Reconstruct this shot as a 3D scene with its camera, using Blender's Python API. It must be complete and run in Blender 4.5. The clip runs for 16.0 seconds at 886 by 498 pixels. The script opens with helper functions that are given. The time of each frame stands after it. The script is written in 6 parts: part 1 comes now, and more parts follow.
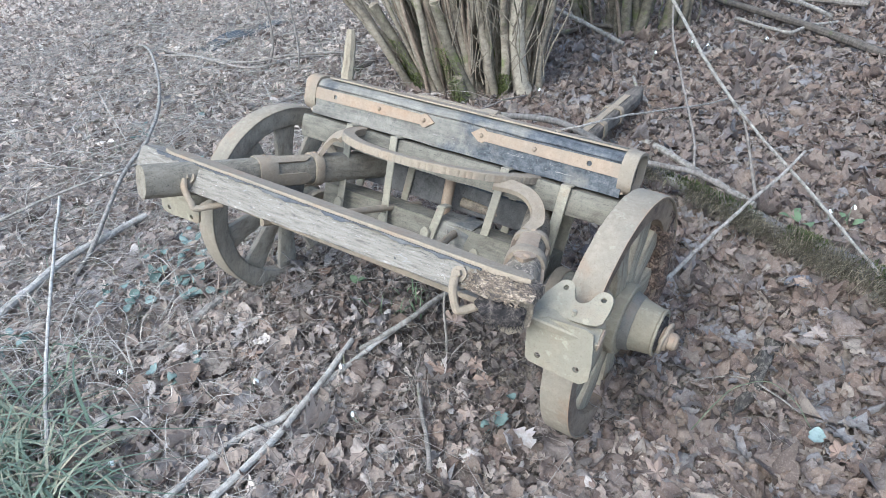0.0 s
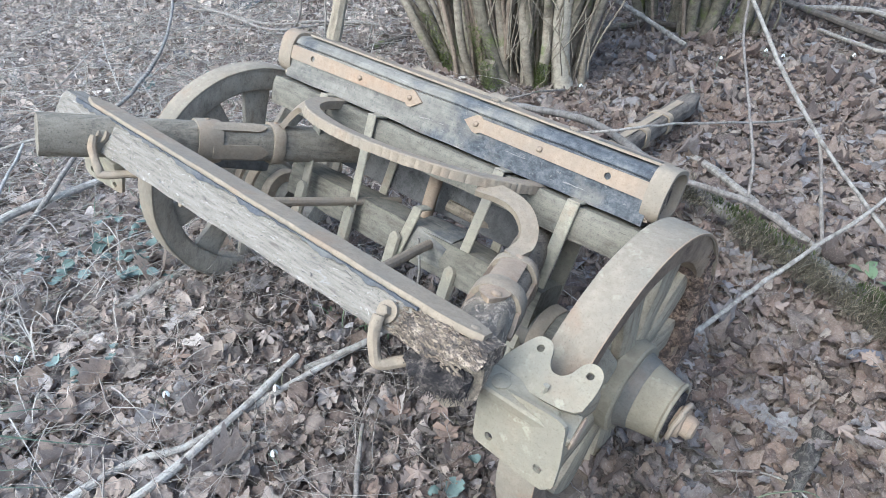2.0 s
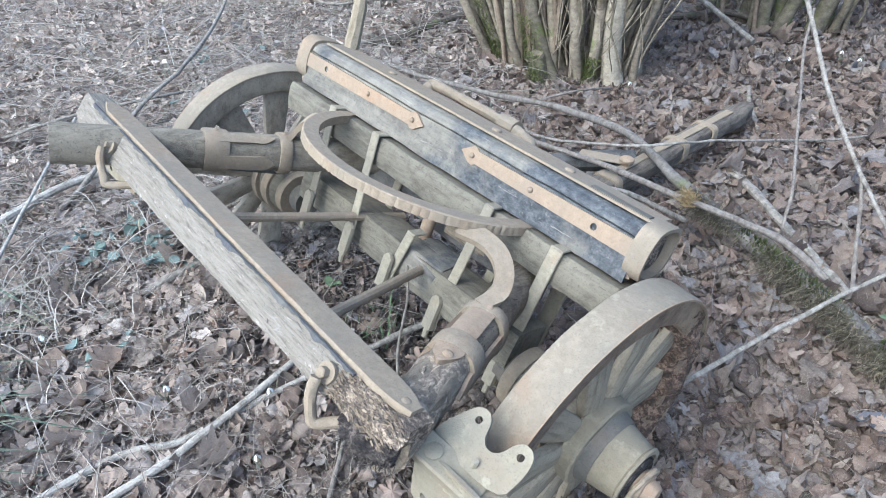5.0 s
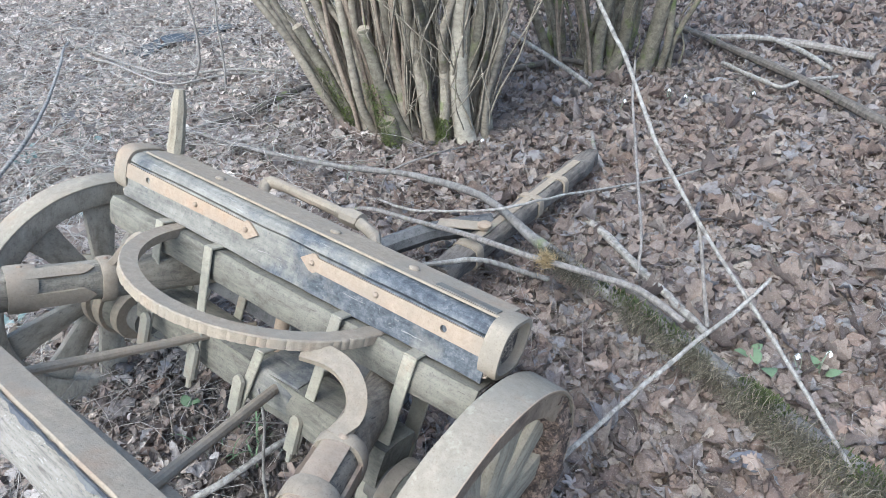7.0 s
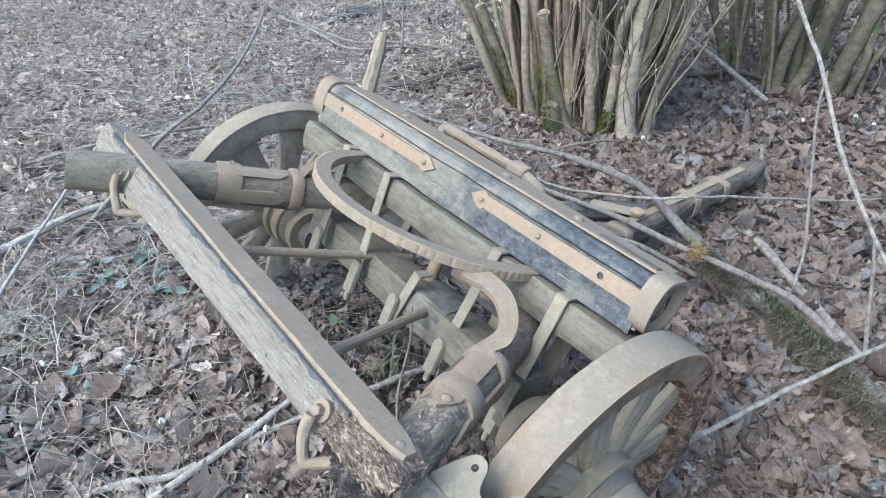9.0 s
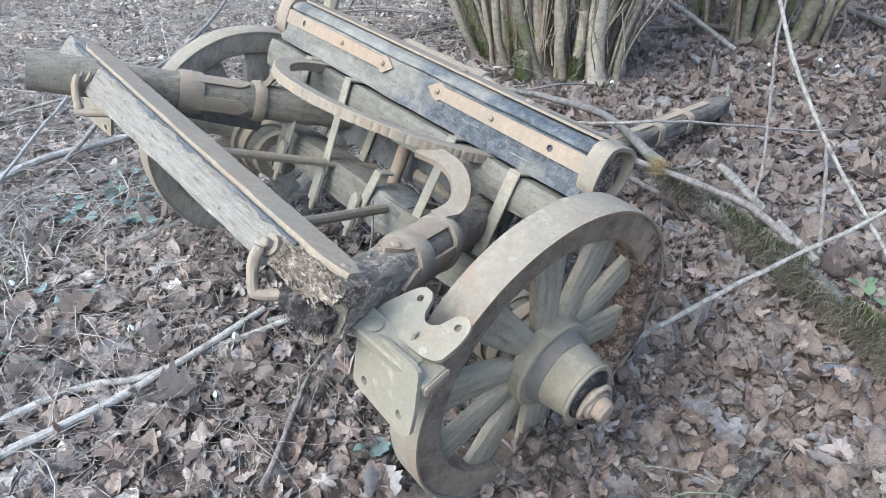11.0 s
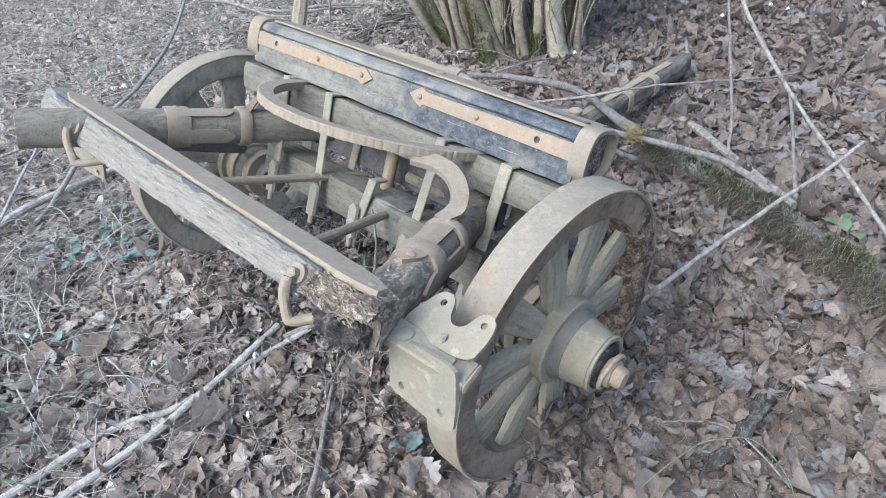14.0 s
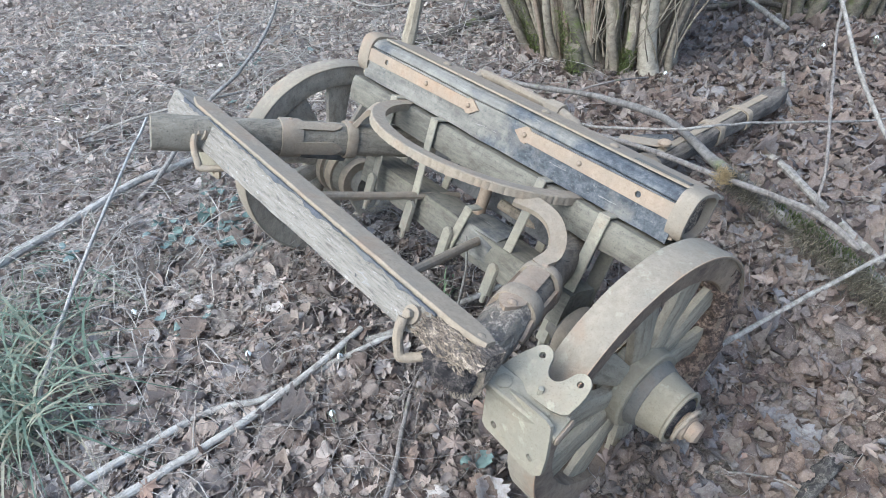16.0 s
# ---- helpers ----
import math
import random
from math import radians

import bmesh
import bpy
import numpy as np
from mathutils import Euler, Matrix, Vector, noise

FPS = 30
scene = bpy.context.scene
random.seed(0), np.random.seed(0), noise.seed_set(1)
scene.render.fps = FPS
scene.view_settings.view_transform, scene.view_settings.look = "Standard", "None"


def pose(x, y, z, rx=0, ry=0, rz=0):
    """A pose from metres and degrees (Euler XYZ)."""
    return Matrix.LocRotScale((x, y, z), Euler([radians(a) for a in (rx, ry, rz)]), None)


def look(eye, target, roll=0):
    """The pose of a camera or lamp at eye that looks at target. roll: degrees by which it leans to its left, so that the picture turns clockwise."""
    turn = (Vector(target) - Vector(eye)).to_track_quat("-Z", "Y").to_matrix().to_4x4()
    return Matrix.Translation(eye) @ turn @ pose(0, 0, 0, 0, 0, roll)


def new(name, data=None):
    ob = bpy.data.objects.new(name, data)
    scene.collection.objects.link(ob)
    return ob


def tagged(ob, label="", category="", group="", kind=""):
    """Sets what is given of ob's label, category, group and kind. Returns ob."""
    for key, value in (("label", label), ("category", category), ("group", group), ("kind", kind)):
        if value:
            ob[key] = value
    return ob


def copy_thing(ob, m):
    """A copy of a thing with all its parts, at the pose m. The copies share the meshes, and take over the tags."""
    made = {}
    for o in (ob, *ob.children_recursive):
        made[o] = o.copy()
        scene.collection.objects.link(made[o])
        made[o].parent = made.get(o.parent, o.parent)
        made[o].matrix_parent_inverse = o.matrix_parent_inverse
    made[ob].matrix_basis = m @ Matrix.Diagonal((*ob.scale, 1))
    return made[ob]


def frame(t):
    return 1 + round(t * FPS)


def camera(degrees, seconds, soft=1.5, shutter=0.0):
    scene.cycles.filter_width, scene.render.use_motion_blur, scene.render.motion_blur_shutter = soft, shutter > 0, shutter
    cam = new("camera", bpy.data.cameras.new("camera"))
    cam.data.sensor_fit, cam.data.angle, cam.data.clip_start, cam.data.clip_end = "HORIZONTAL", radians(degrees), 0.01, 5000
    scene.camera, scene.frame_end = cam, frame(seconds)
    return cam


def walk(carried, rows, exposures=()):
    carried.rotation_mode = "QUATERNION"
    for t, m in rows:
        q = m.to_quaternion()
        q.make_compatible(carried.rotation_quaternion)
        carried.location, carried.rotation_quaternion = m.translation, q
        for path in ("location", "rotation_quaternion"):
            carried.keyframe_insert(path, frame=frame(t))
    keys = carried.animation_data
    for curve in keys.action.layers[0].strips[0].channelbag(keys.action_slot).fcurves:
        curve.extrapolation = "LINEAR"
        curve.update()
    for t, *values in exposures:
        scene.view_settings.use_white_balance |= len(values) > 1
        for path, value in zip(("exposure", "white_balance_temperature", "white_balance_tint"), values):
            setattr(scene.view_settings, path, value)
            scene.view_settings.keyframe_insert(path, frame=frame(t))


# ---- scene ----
cam = camera(69.19, 16.0, soft=0.7)
PATH = [
    (0.0, 0.6487, -1.6828, 1.6218, 55.542, 6.374, 32.201),
    (0.5, 0.6334, -1.6395, 1.5998, 56.403, 7.676, 32.638),
    (1.0, 0.5446, -1.4955, 1.5255, 56.261, 7.601, 32.665),
    (1.5, 0.5155, -1.4181, 1.5019, 55.489, 4.233, 34.236),
    (2.0, 0.5564, -1.2436, 1.4018, 55.358, 2.515, 39.046),
    (2.5, 0.6606, -1.1027, 1.3447, 52.646, 2.247, 43.744),
    (3.0, 0.7184, -1.0469, 1.3061, 51.375, 2.033, 44.855),
    (3.5, 0.7376, -1.0406, 1.3652, 51.498, 2.677, 46.689),
    (3.7, 0.7170, -1.0436, 1.3964, 51.527, 2.166, 47.694),
    (5.8, 0.6277, -0.9390, 1.5828, 53.694, 3.731, 42.499),
    (6.0, 0.6308, -0.9064, 1.5918, 53.889, 3.167, 40.274),
    (6.5, 0.6298, -0.8397, 1.6098, 54.895, 3.477, 35.380),
    (7.0, 0.6195, -0.8252, 1.6028, 55.180, 3.342, 34.137),
    (7.5, 0.5937, -0.8493, 1.5951, 56.745, 2.658, 37.960),
    (8.0, 0.6184, -0.8997, 1.5908, 57.738, 2.310, 43.673),
    (8.5, 0.6360, -0.9411, 1.5362, 57.245, 1.448, 47.779),
    (8.7, 0.6326, -0.9800, 1.5332, 56.137, 0.901, 48.709),
    (10.8, 0.8121, -1.0657, 1.3416, 56.673, 1.817, 48.334),
    (11.0, 0.8258, -1.0782, 1.3181, 55.845, 1.396, 47.235),
    (11.5, 0.8298, -1.0884, 1.3083, 54.066, 1.933, 45.456),
    (12.0, 0.8335, -1.0991, 1.3175, 54.926, 3.046, 43.992),
    (12.5, 0.8307, -1.1167, 1.3171, 54.547, 4.392, 42.233),
    (13.0, 0.8317, -1.1301, 1.3414, 54.418, 5.905, 41.123),
    (13.5, 0.8272, -1.1348, 1.3689, 54.401, 6.218, 41.125),
    (14.0, 0.8080, -1.1428, 1.4049, 53.588, 6.896, 41.087),
    (14.5, 0.7827, -1.1517, 1.4296, 53.759, 6.161, 43.445),
    (15.0, 0.7524, -1.1650, 1.4399, 53.972, 6.657, 45.548),
    (15.5, 0.7289, -1.1863, 1.4760, 53.737, 4.893, 47.567),
    (16.0, 0.7256, -1.2000, 1.5835, 52.313, 4.860, 48.179),
]
# -- path end
walk(cam, [(t, pose(*p)) for t, *p in PATH], [(t, e + 0.04, 5130, 2) for t, e in ((0.0, 1.51), (1.5, 1.53), (2.5, 1.60), (3.5, 1.64), (6.0, 1.66), (6.5, 1.70), (7.0, 1.69), (8.0, 1.56), (8.5, 1.51), (11.0, 1.63), (12.0, 1.63), (13.5, 1.58), (14.5, 1.58), (16.0, 1.51))])

# world: bright hazy winter sky, low sun behind thin cloud
world = bpy.data.worlds.new("winter_sky")
scene.world = world
world.use_nodes = True
wn = world.node_tree.nodes
sky = wn.new("ShaderNodeTexSky")
sky.sky_type = "NISHITA"
sky.sun_disc = False
sky.sun_elevation, sky.sun_rotation = radians(50), radians(-175)
sky.air_density, sky.dust_density, sky.ozone_density = 1.0, 6.0, 1.0
wn["Background"].inputs["Strength"].default_value = 0.15
world.node_tree.links.new(sky.outputs[0], wn["Background"].inputs["Color"])
sun = new("sun", bpy.data.lights.new("sun", "SUN"))
sun.data.energy, sun.data.angle, sun.data.color = 0.30, radians(75), (1.0, 0.95, 0.88)
sun.matrix_world = look((-0.5, -4.5, 6.5), (0, 0, 0))


# ---- materials ----
class Mat:
    """A node material with a principled surface, built step by step."""

    def __init__(self, name, rough=0.85, metal=0.0):
        self.m = bpy.data.materials.new(name)
        self.m.use_nodes = True
        self.t = self.m.node_tree
        self.b = self.t.nodes["Principled BSDF"]
        self.b.inputs["Roughness"].default_value = rough
        self.b.inputs["Metallic"].default_value = metal
        self.b.inputs["Specular IOR Level"].default_value = 0.25
        self.at = self.n("ShaderNodeTexCoord").outputs["Object"]

    def n(self, kind, **values):
        node = self.t.nodes.new(kind)
        for key, value in values.items():
            node.inputs[key.replace("_", " ")].default_value = value
        return node

    def link(self, a, b):
        self.t.links.new(a, b)

    def scaled(self, scale, source=None):
        mp = self.n("ShaderNodeMapping", Scale=scale)
        self.link(source or self.at, mp.inputs["Vector"])
        return mp.outputs[0]

    def noise(self, scale, detail=5.0, rough=0.6, vector=None, distortion=0.0):
        nz = self.n("ShaderNodeTexNoise", Scale=scale, Detail=detail, Roughness=rough, Distortion=distortion)
        self.link(vector or self.at, nz.inputs["Vector"])
        return nz.outputs["Fac"]

    def ramp(self, fac, stops):
        r = self.n("ShaderNodeValToRGB")
        el = r.color_ramp.elements
        while len(el) < len(stops):
            el.new(0.5)
        for e, (p, c) in zip(el, stops):
            e.position = p
            e.color = (c, c, c, 1) if isinstance(c, float) else (*c, 1)
        self.link(fac, r.inputs["Fac"])
        return r.outputs["Color"]

    def mix(self, fac, a, b, mode="MIX"):
        x = self.n("ShaderNodeMix")
        x.data_type, x.blend_type = "RGBA", mode
        for socket, value in ((x.inputs[0], fac), (x.inputs[6], a), (x.inputs[7], b)):
            if isinstance(value, (int, float)):
                socket.default_value = value
            elif isinstance(value, tuple):
                socket.default_value = (*value, 1)
            else:
                self.link(value, socket)
        return x.outputs[2]

    def bump(self, height, strength=0.4, distance=0.004):
        bp = self.n("ShaderNodeBump", Strength=strength, Distance=distance)
        self.link(height, bp.inputs["Height"])
        self.link(bp.outputs[0], self.b.inputs["Normal"])

    def colour(self, c):
        self.link(c, self.b.inputs["Base Color"])
        return self.m


def wood(name, stretch, light, mid, dark, rough=0.9, strength=0.6, cracks=1.0):
    """Weathered wood with its grain along one axis of the object."""
    m = Mat(name, rough)
    v = m.scaled(stretch)
    grain = m.noise(1.0, 6, 0.65, v, 0.3)
    blotch = m.noise(7.0, 4, 0.55)
    fine = m.noise(2.6, 3, 0.6, v)
    c = m.ramp(grain, [(0.3, dark), (0.5, mid), (0.72, light)])
    c = m.mix(m.ramp(blotch, [(0.42, 0.0), (0.68, 0.75)]), c, light)
    crack = m.ramp(fine, [(0.30, 1.0), (0.36, 0.0)])
    c = m.mix(m.mix(1.0, crack, (0.6 * cracks,) * 3, "MULTIPLY"), c, tuple(0.45 * x for x in dark))
    speck, stain = m.noise(230.0, 3, 0.7), m.noise(34.0, 5, 0.7)
    c = m.mix(m.ramp(stain, [(0.36, 0.45), (0.5, 0.0)]), c, dark)
    c = m.mix(m.ramp(speck, [(0.30, 0.55), (0.44, 0.0)]), c, tuple(0.6 * x for x in dark))
    c = m.mix(m.ramp(speck, [(0.58, 0.0), (0.72, 0.45)]), c, tuple(min(1.0, 1.25 * x) for x in light))
    m.bump(m.mix(0.4, m.mix(0.5, grain, fine), speck), strength, 0.006)
    return m.colour(c)


def iron(name, light, dark, rust, amount=0.5, rough=0.8, lichen=0.0):
    """Old iron under dust, with rust breaking through and sometimes lichen."""
    m = Mat(name, rough, 0.0)
    big, small = m.noise(9.0, 5, 0.6), m.noise(60.0, 6, 0.7)
    c = m.mix(m.ramp(small, [(0.35, 0.0), (0.7, 1.0)]), light, dark)
    c = m.mix(m.ramp(big, [(0.62 - 0.25 * amount, 0.0), (0.85 - 0.2 * amount, 0.85)]), c, rust)
    if lichen:
        spot = m.noise(26.0, 4, 0.65)
        c = m.mix(m.ramp(spot, [(0.60, 0.0), (0.68, lichen)]), c, (0.36, 0.35, 0.25))
    c = m.mix(m.ramp(m.noise(5.0, 4, 0.6), [(0.46, 0.0), (0.64, 0.55)]), c, tuple(0.5 * x + 0.5 * y for x, y in zip(dark, (0.19, 0.18, 0.15))))
    pit = m.noise(260.0, 3, 0.7)
    c = m.mix(m.ramp(pit, [(0.30, 0.5), (0.45, 0.0)]), c, tuple(0.55 * x for x in dark))
    c = m.mix(m.ramp(m.noise(22.0, 5, 0.7), [(0.56, 0.0), (0.66, 0.35)]), c, tuple(1.25 * x for x in light))
    m.bump(m.mix(0.5, small, pit), 0.55, 0.003)
    return m.colour(c)


WOOD_Y = wood("weathered_arm_wood", (75, 12, 75), (0.235, 0.198, 0.145), (0.155, 0.128, 0.095), (0.07, 0.057, 0.044), 0.9, 1.0, 1.3)
WOOD_Z = wood("weathered_spoke_wood", (60, 60, 8), (0.30, 0.258, 0.185), (0.235, 0.198, 0.14), (0.14, 0.114, 0.08), 0.9, 0.6, 0.7)
ARM_GREY = wood("grey_arm_wood", (75, 12, 75), (0.25, 0.22, 0.168), (0.18, 0.156, 0.118), (0.095, 0.08, 0.06), 0.9, 0.9, 1.1)
WOOD_PALE = wood("bleached_wheel_wood", (40, 40, 14), (0.35, 0.305, 0.235), (0.275, 0.236, 0.178), (0.16, 0.134, 0.1), 0.9, 0.6, 0.7)
WOOD_RIM = wood("felloe_wood", (25, 25, 25), (0.25, 0.195, 0.135), (0.18, 0.135, 0.095), (0.09, 0.065, 0.048))
WOOD_GREEN = wood("greyish_axle_wood", (12, 70, 70), (0.183, 0.166, 0.128), (0.128, 0.116, 0.09), (0.07, 0.063, 0.05), 0.85, 0.7, 0.9)
WOOD_DARK = wood("dark_wood", (30, 30, 30), (0.125, 0.12, 0.112), (0.08, 0.078, 0.074), (0.042, 0.04, 0.038))


def peeling(name):
    """Grey weathered bar: long splinters, blue-black chips and pale torn edges."""
    m = Mat(name, 0.9)
    long, chips = m.noise(1.0, 6, 0.7, m.scaled((9, 120, 120)), 0.4), m.noise(1.0, 5, 0.75, m.scaled((34, 95, 95)), 1.0)
    flake, speck = m.noise(1.0, 6, 0.75, m.scaled((20, 60, 60)), 1.2), m.noise(240.0, 3, 0.7)
    c = m.ramp(long, [(0.30, (0.10, 0.088, 0.07)), (0.46, (0.178, 0.158, 0.128)), (0.7, (0.245, 0.222, 0.185))])
    c = m.mix(m.ramp(flake, [(0.30, 0.85), (0.37, 0.0)]), c, (0.085, 0.09, 0.10))
    c = m.mix(m.ramp(chips, [(0.34, 0.9), (0.39, 0.0)]), c, (0.055, 0.052, 0.05))
    c = m.mix(m.ramp(chips, [(0.60, 0.0), (0.65, 0.8)]), c, (0.36, 0.335, 0.295))
    c = m.mix(m.ramp(flake, [(0.60, 0.0), (0.68, 0.55)]), c, (0.27, 0.265, 0.25))
    c = m.mix(m.ramp(speck, [(0.32, 0.6), (0.44, 0.0)]), c, (0.07, 0.062, 0.05))
    m.bump(m.mix(0.5, long, chips), 0.9, 0.006)
    return m.colour(c)


def rotten(name, light, mid, dark, black, stretch=(28, 75, 75)):
    """Crumbling wood: flaky bark-like scales, pale broken edges, black wet hollows."""
    m = Mat(name, 0.95)
    flake = m.noise(1.0, 7, 0.75, m.scaled(stretch), 0.6)
    patch, crumb = m.noise(26.0, 5, 0.65), m.noise(210.0, 3, 0.7)
    c = m.ramp(flake, [(0.42, dark), (0.50, mid), (0.57, light)])
    c = m.mix(m.ramp(patch, [(0.50, 0.0), (0.60, 0.85)]), c, black)
    c = m.mix(m.ramp(crumb, [(0.36, 0.8), (0.48, 0.0)]), c, black)
    m.bump(m.mix(0.5, flake, crumb), 1.0, 0.008)
    return m.colour(c)


PEELING = peeling("peeling_grey_wood")
ROTTEN = rotten("rotten_crumbling_wood", (0.37, 0.30, 0.22), (0.20, 0.158, 0.118), (0.085, 0.068, 0.054), (0.055, 0.046, 0.04), (50, 130, 130))
BARK_BROWN = rotten("crumbling_arm_wood", (0.38, 0.315, 0.235), (0.27, 0.22, 0.163), (0.165, 0.134, 0.102), (0.12, 0.10, 0.08), (110, 34, 110))
ROT_BLACK = rotten("black_rotten_wood", (0.12, 0.10, 0.085), (0.055, 0.047, 0.042), (0.026, 0.023, 0.022), (0.02, 0.018, 0.018), (40, 40, 40))
BARK_PIECE = rotten("dead_bark_piece", (0.15, 0.135, 0.11), (0.08, 0.07, 0.057), (0.04, 0.034, 0.03), (0.036, 0.032, 0.028), (90, 22, 90))
ROT_RED = rotten("red_brown_rotten_wood", (0.26, 0.185, 0.13), (0.15, 0.104, 0.075), (0.06, 0.042, 0.032), (0.045, 0.034, 0.028), (45, 45, 45))
IRON = iron("dusty_iron", (0.255, 0.208, 0.148), (0.19, 0.152, 0.108), (0.245, 0.163, 0.102), 0.25)
IRON_RUST = iron("rusty_strap_iron", (0.282, 0.218, 0.152), (0.22, 0.160, 0.108), (0.262, 0.158, 0.092), 0.4)
IRON_GREY = iron("grey_dusted_iron", (0.275, 0.25, 0.185), (0.205, 0.18, 0.135), (0.28, 0.18, 0.11), 0.18, 0.8, 0.35)
IRON_LICHEN = iron("lichened_plate_iron", (0.238, 0.210, 0.152), (0.186, 0.162, 0.116), (0.215, 0.158, 0.105), 0.42, 0.85, 0.55)
HUB_IRON = iron("stained_hub_iron", (0.235, 0.203, 0.143), (0.18, 0.153, 0.105), (0.15, 0.126, 0.087), 0.45, 0.85, 0.35)
TYRE = iron("dusted_tyre_iron", (0.238, 0.202, 0.150), (0.182, 0.152, 0.111), (0.228, 0.146, 0.09), 0.24, 0.85, 0.3)
IRON_DARK = iron("dark_iron", (0.125, 0.115, 0.096), (0.08, 0.073, 0.062), (0.14, 0.105, 0.072), 0.35, 0.7)


def blue_paint():
    m = Mat("flaking_blue_paint", 0.75)
    v = m.scaled((5, 55, 55))
    grain, blotch = m.noise(1.0, 6, 0.65, v), m.noise(5.0, 5, 0.6)
    bare = m.ramp(m.mix(0.5, grain, m.noise(30.0, 6, 0.7)), [(0.36, (0.09, 0.083, 0.07)), (0.64, (0.225, 0.207, 0.17))])
    paint = m.ramp(m.mix(0.55, m.noise(1.0, 6, 0.7, m.scaled((16, 45, 45)), 0.8), m.noise(55, 6, 0.75)), [(0.40, (0.035, 0.038, 0.043)), (0.50, (0.068, 0.072, 0.076)), (0.60, (0.12, 0.122, 0.119))])
    sep = m.n("ShaderNodeSeparateXYZ")
    m.link(m.at, sep.inputs[0])
    along = m.n("ShaderNodeMapRange", From_Min=-0.6, From_Max=0.65, To_Min=-0.17, To_Max=0.15)
    m.link(sep.outputs["X"], along.inputs["Value"])
    add = m.n("ShaderNodeMath")
    add.operation = "ADD"
    m.link(blotch, add.inputs[0])
    m.link(along.outputs[0], add.inputs[1])
    c = m.mix(m.ramp(add.outputs[0], [(0.47, 0.0), (0.58, 1.0)]), bare, paint)
    chip = m.noise(1.6, 5, 0.7, v)
    c = m.mix(m.ramp(chip, [(0.64, 0.0), (0.68, 0.6)]), c, (0.29, 0.27, 0.24))
    c = m.mix(m.ramp(m.noise(75.0, 5, 0.75), [(0.60, 0.0), (0.66, 0.55)]), c, (0.21, 0.20, 0.175))
    c = m.mix(m.ramp(m.noise(190.0, 3, 0.7), [(0.30, 0.6), (0.42, 0.0)]), c, (0.04, 0.04, 0.042))
    m.bump(m.mix(0.5, grain, m.noise(75.0, 5, 0.75)), 0.7, 0.004)
    return m.colour(c)


BLUE = blue_paint()


def litter(name, stops, spot, flecks=0.55, thin=0.35):
    m = Mat(name, 0.8)
    geo = m.n("ShaderNodeNewGeometry")
    c = m.ramp(geo.outputs["Random Per Island"], stops)
    sp, dots = m.noise(45.0, 4, 0.65), m.noise(150.0, 4, 0.75)
    c = m.mix(m.ramp(sp, [(0.35, 0.55), (0.55, 0.0)]), c, spot)
    c = m.mix(m.ramp(dots, [(0.34, 0.5), (0.44, 0.0)]), c, tuple(0.6 * x for x in spot))
    if flecks:
        c = m.mix(m.ramp(m.noise(1.1, 3), [(0.3, 0.0), (0.7, 0.30)]), c, (0.22, 0.195, 0.18))
        c = m.mix(m.ramp(m.noise(190.0, 2, 0.5), [(0.52, 0.0), (0.70, flecks)]), c, (0.50, 0.45, 0.39))
    m.bump(m.noise(140.0, 3), 0.4, 0.002)
    if thin:
        through_leaf, both = m.n("ShaderNodeBsdfTranslucent"), m.n("ShaderNodeMixShader", Fac=thin)
        m.link(c, through_leaf.inputs["Color"])
        m.link(m.b.outputs[0], both.inputs[1])
        m.link(through_leaf.outputs[0], both.inputs[2])
        m.link(both.outputs[0], m.t.nodes["Material Output"].inputs["Surface"])
    return m.colour(c)


SCALES = litter("rotten_wood_scales", [(0.0, (0.187, 0.146, 0.100)), (0.3, (0.102, 0.078, 0.056)), (0.55, (0.264, 0.212, 0.145)), (0.8, (0.051, 0.041, 0.034)), (1.0, (0.145, 0.112, 0.076))], (0.085, 0.068, 0.051), 0.0, 0.0)
LEAF = litter("dry_brown_leaves", [(0.0, (0.223, 0.157, 0.116)), (0.14, (0.123, 0.085, 0.067)), (0.28, (0.285, 0.220, 0.169)), (0.42, (0.166, 0.123, 0.098)), (0.54, (0.090, 0.068, 0.055)), (0.68, (0.342, 0.290, 0.237)), (0.78, (0.199, 0.142, 0.106)), (0.88, (0.252, 0.245, 0.242)), (1.0, (0.152, 0.109, 0.083))], (0.093, 0.067, 0.051), 0.2)
# faded leaves, lightened further to carry the haze on the left
LEAF_GREY = litter("faded_lightened_leaves", [(0.0, (0.429, 0.348, 0.289)), (0.15, (0.260, 0.202, 0.163)), (0.3, (0.533, 0.458, 0.390)), (0.45, (0.332, 0.267, 0.215)), (0.6, (0.221, 0.179, 0.150)), (0.72, (0.650, 0.588, 0.527)), (0.82, (0.377, 0.289, 0.221)), (0.92, (0.468, 0.436, 0.410)), (1.0, (0.299, 0.244, 0.205))], (0.240, 0.192, 0.159), 0.22)
LEAF_DARK = litter("dark_leaf_fragments", [(0.0, (0.075, 0.061, 0.052)), (0.4, (0.115, 0.094, 0.078)), (0.7, (0.155, 0.127, 0.106)), (0.9, (0.22, 0.185, 0.155)), (1.0, (0.09, 0.075, 0.063))], (0.06, 0.05, 0.043), 0.15)
# paler leaves of the far left; glare is put into their colour too
LEAF_PALE = litter("pale_lightened_leaves", [(0.0, (0.638, 0.529, 0.435)), (0.25, (0.453, 0.373, 0.305)), (0.5, (0.727, 0.638, 0.540)), (0.75, (0.529, 0.435, 0.347)), (1.0, (0.797, 0.744, 0.663))], (0.362, 0.293, 0.240), 0.25)
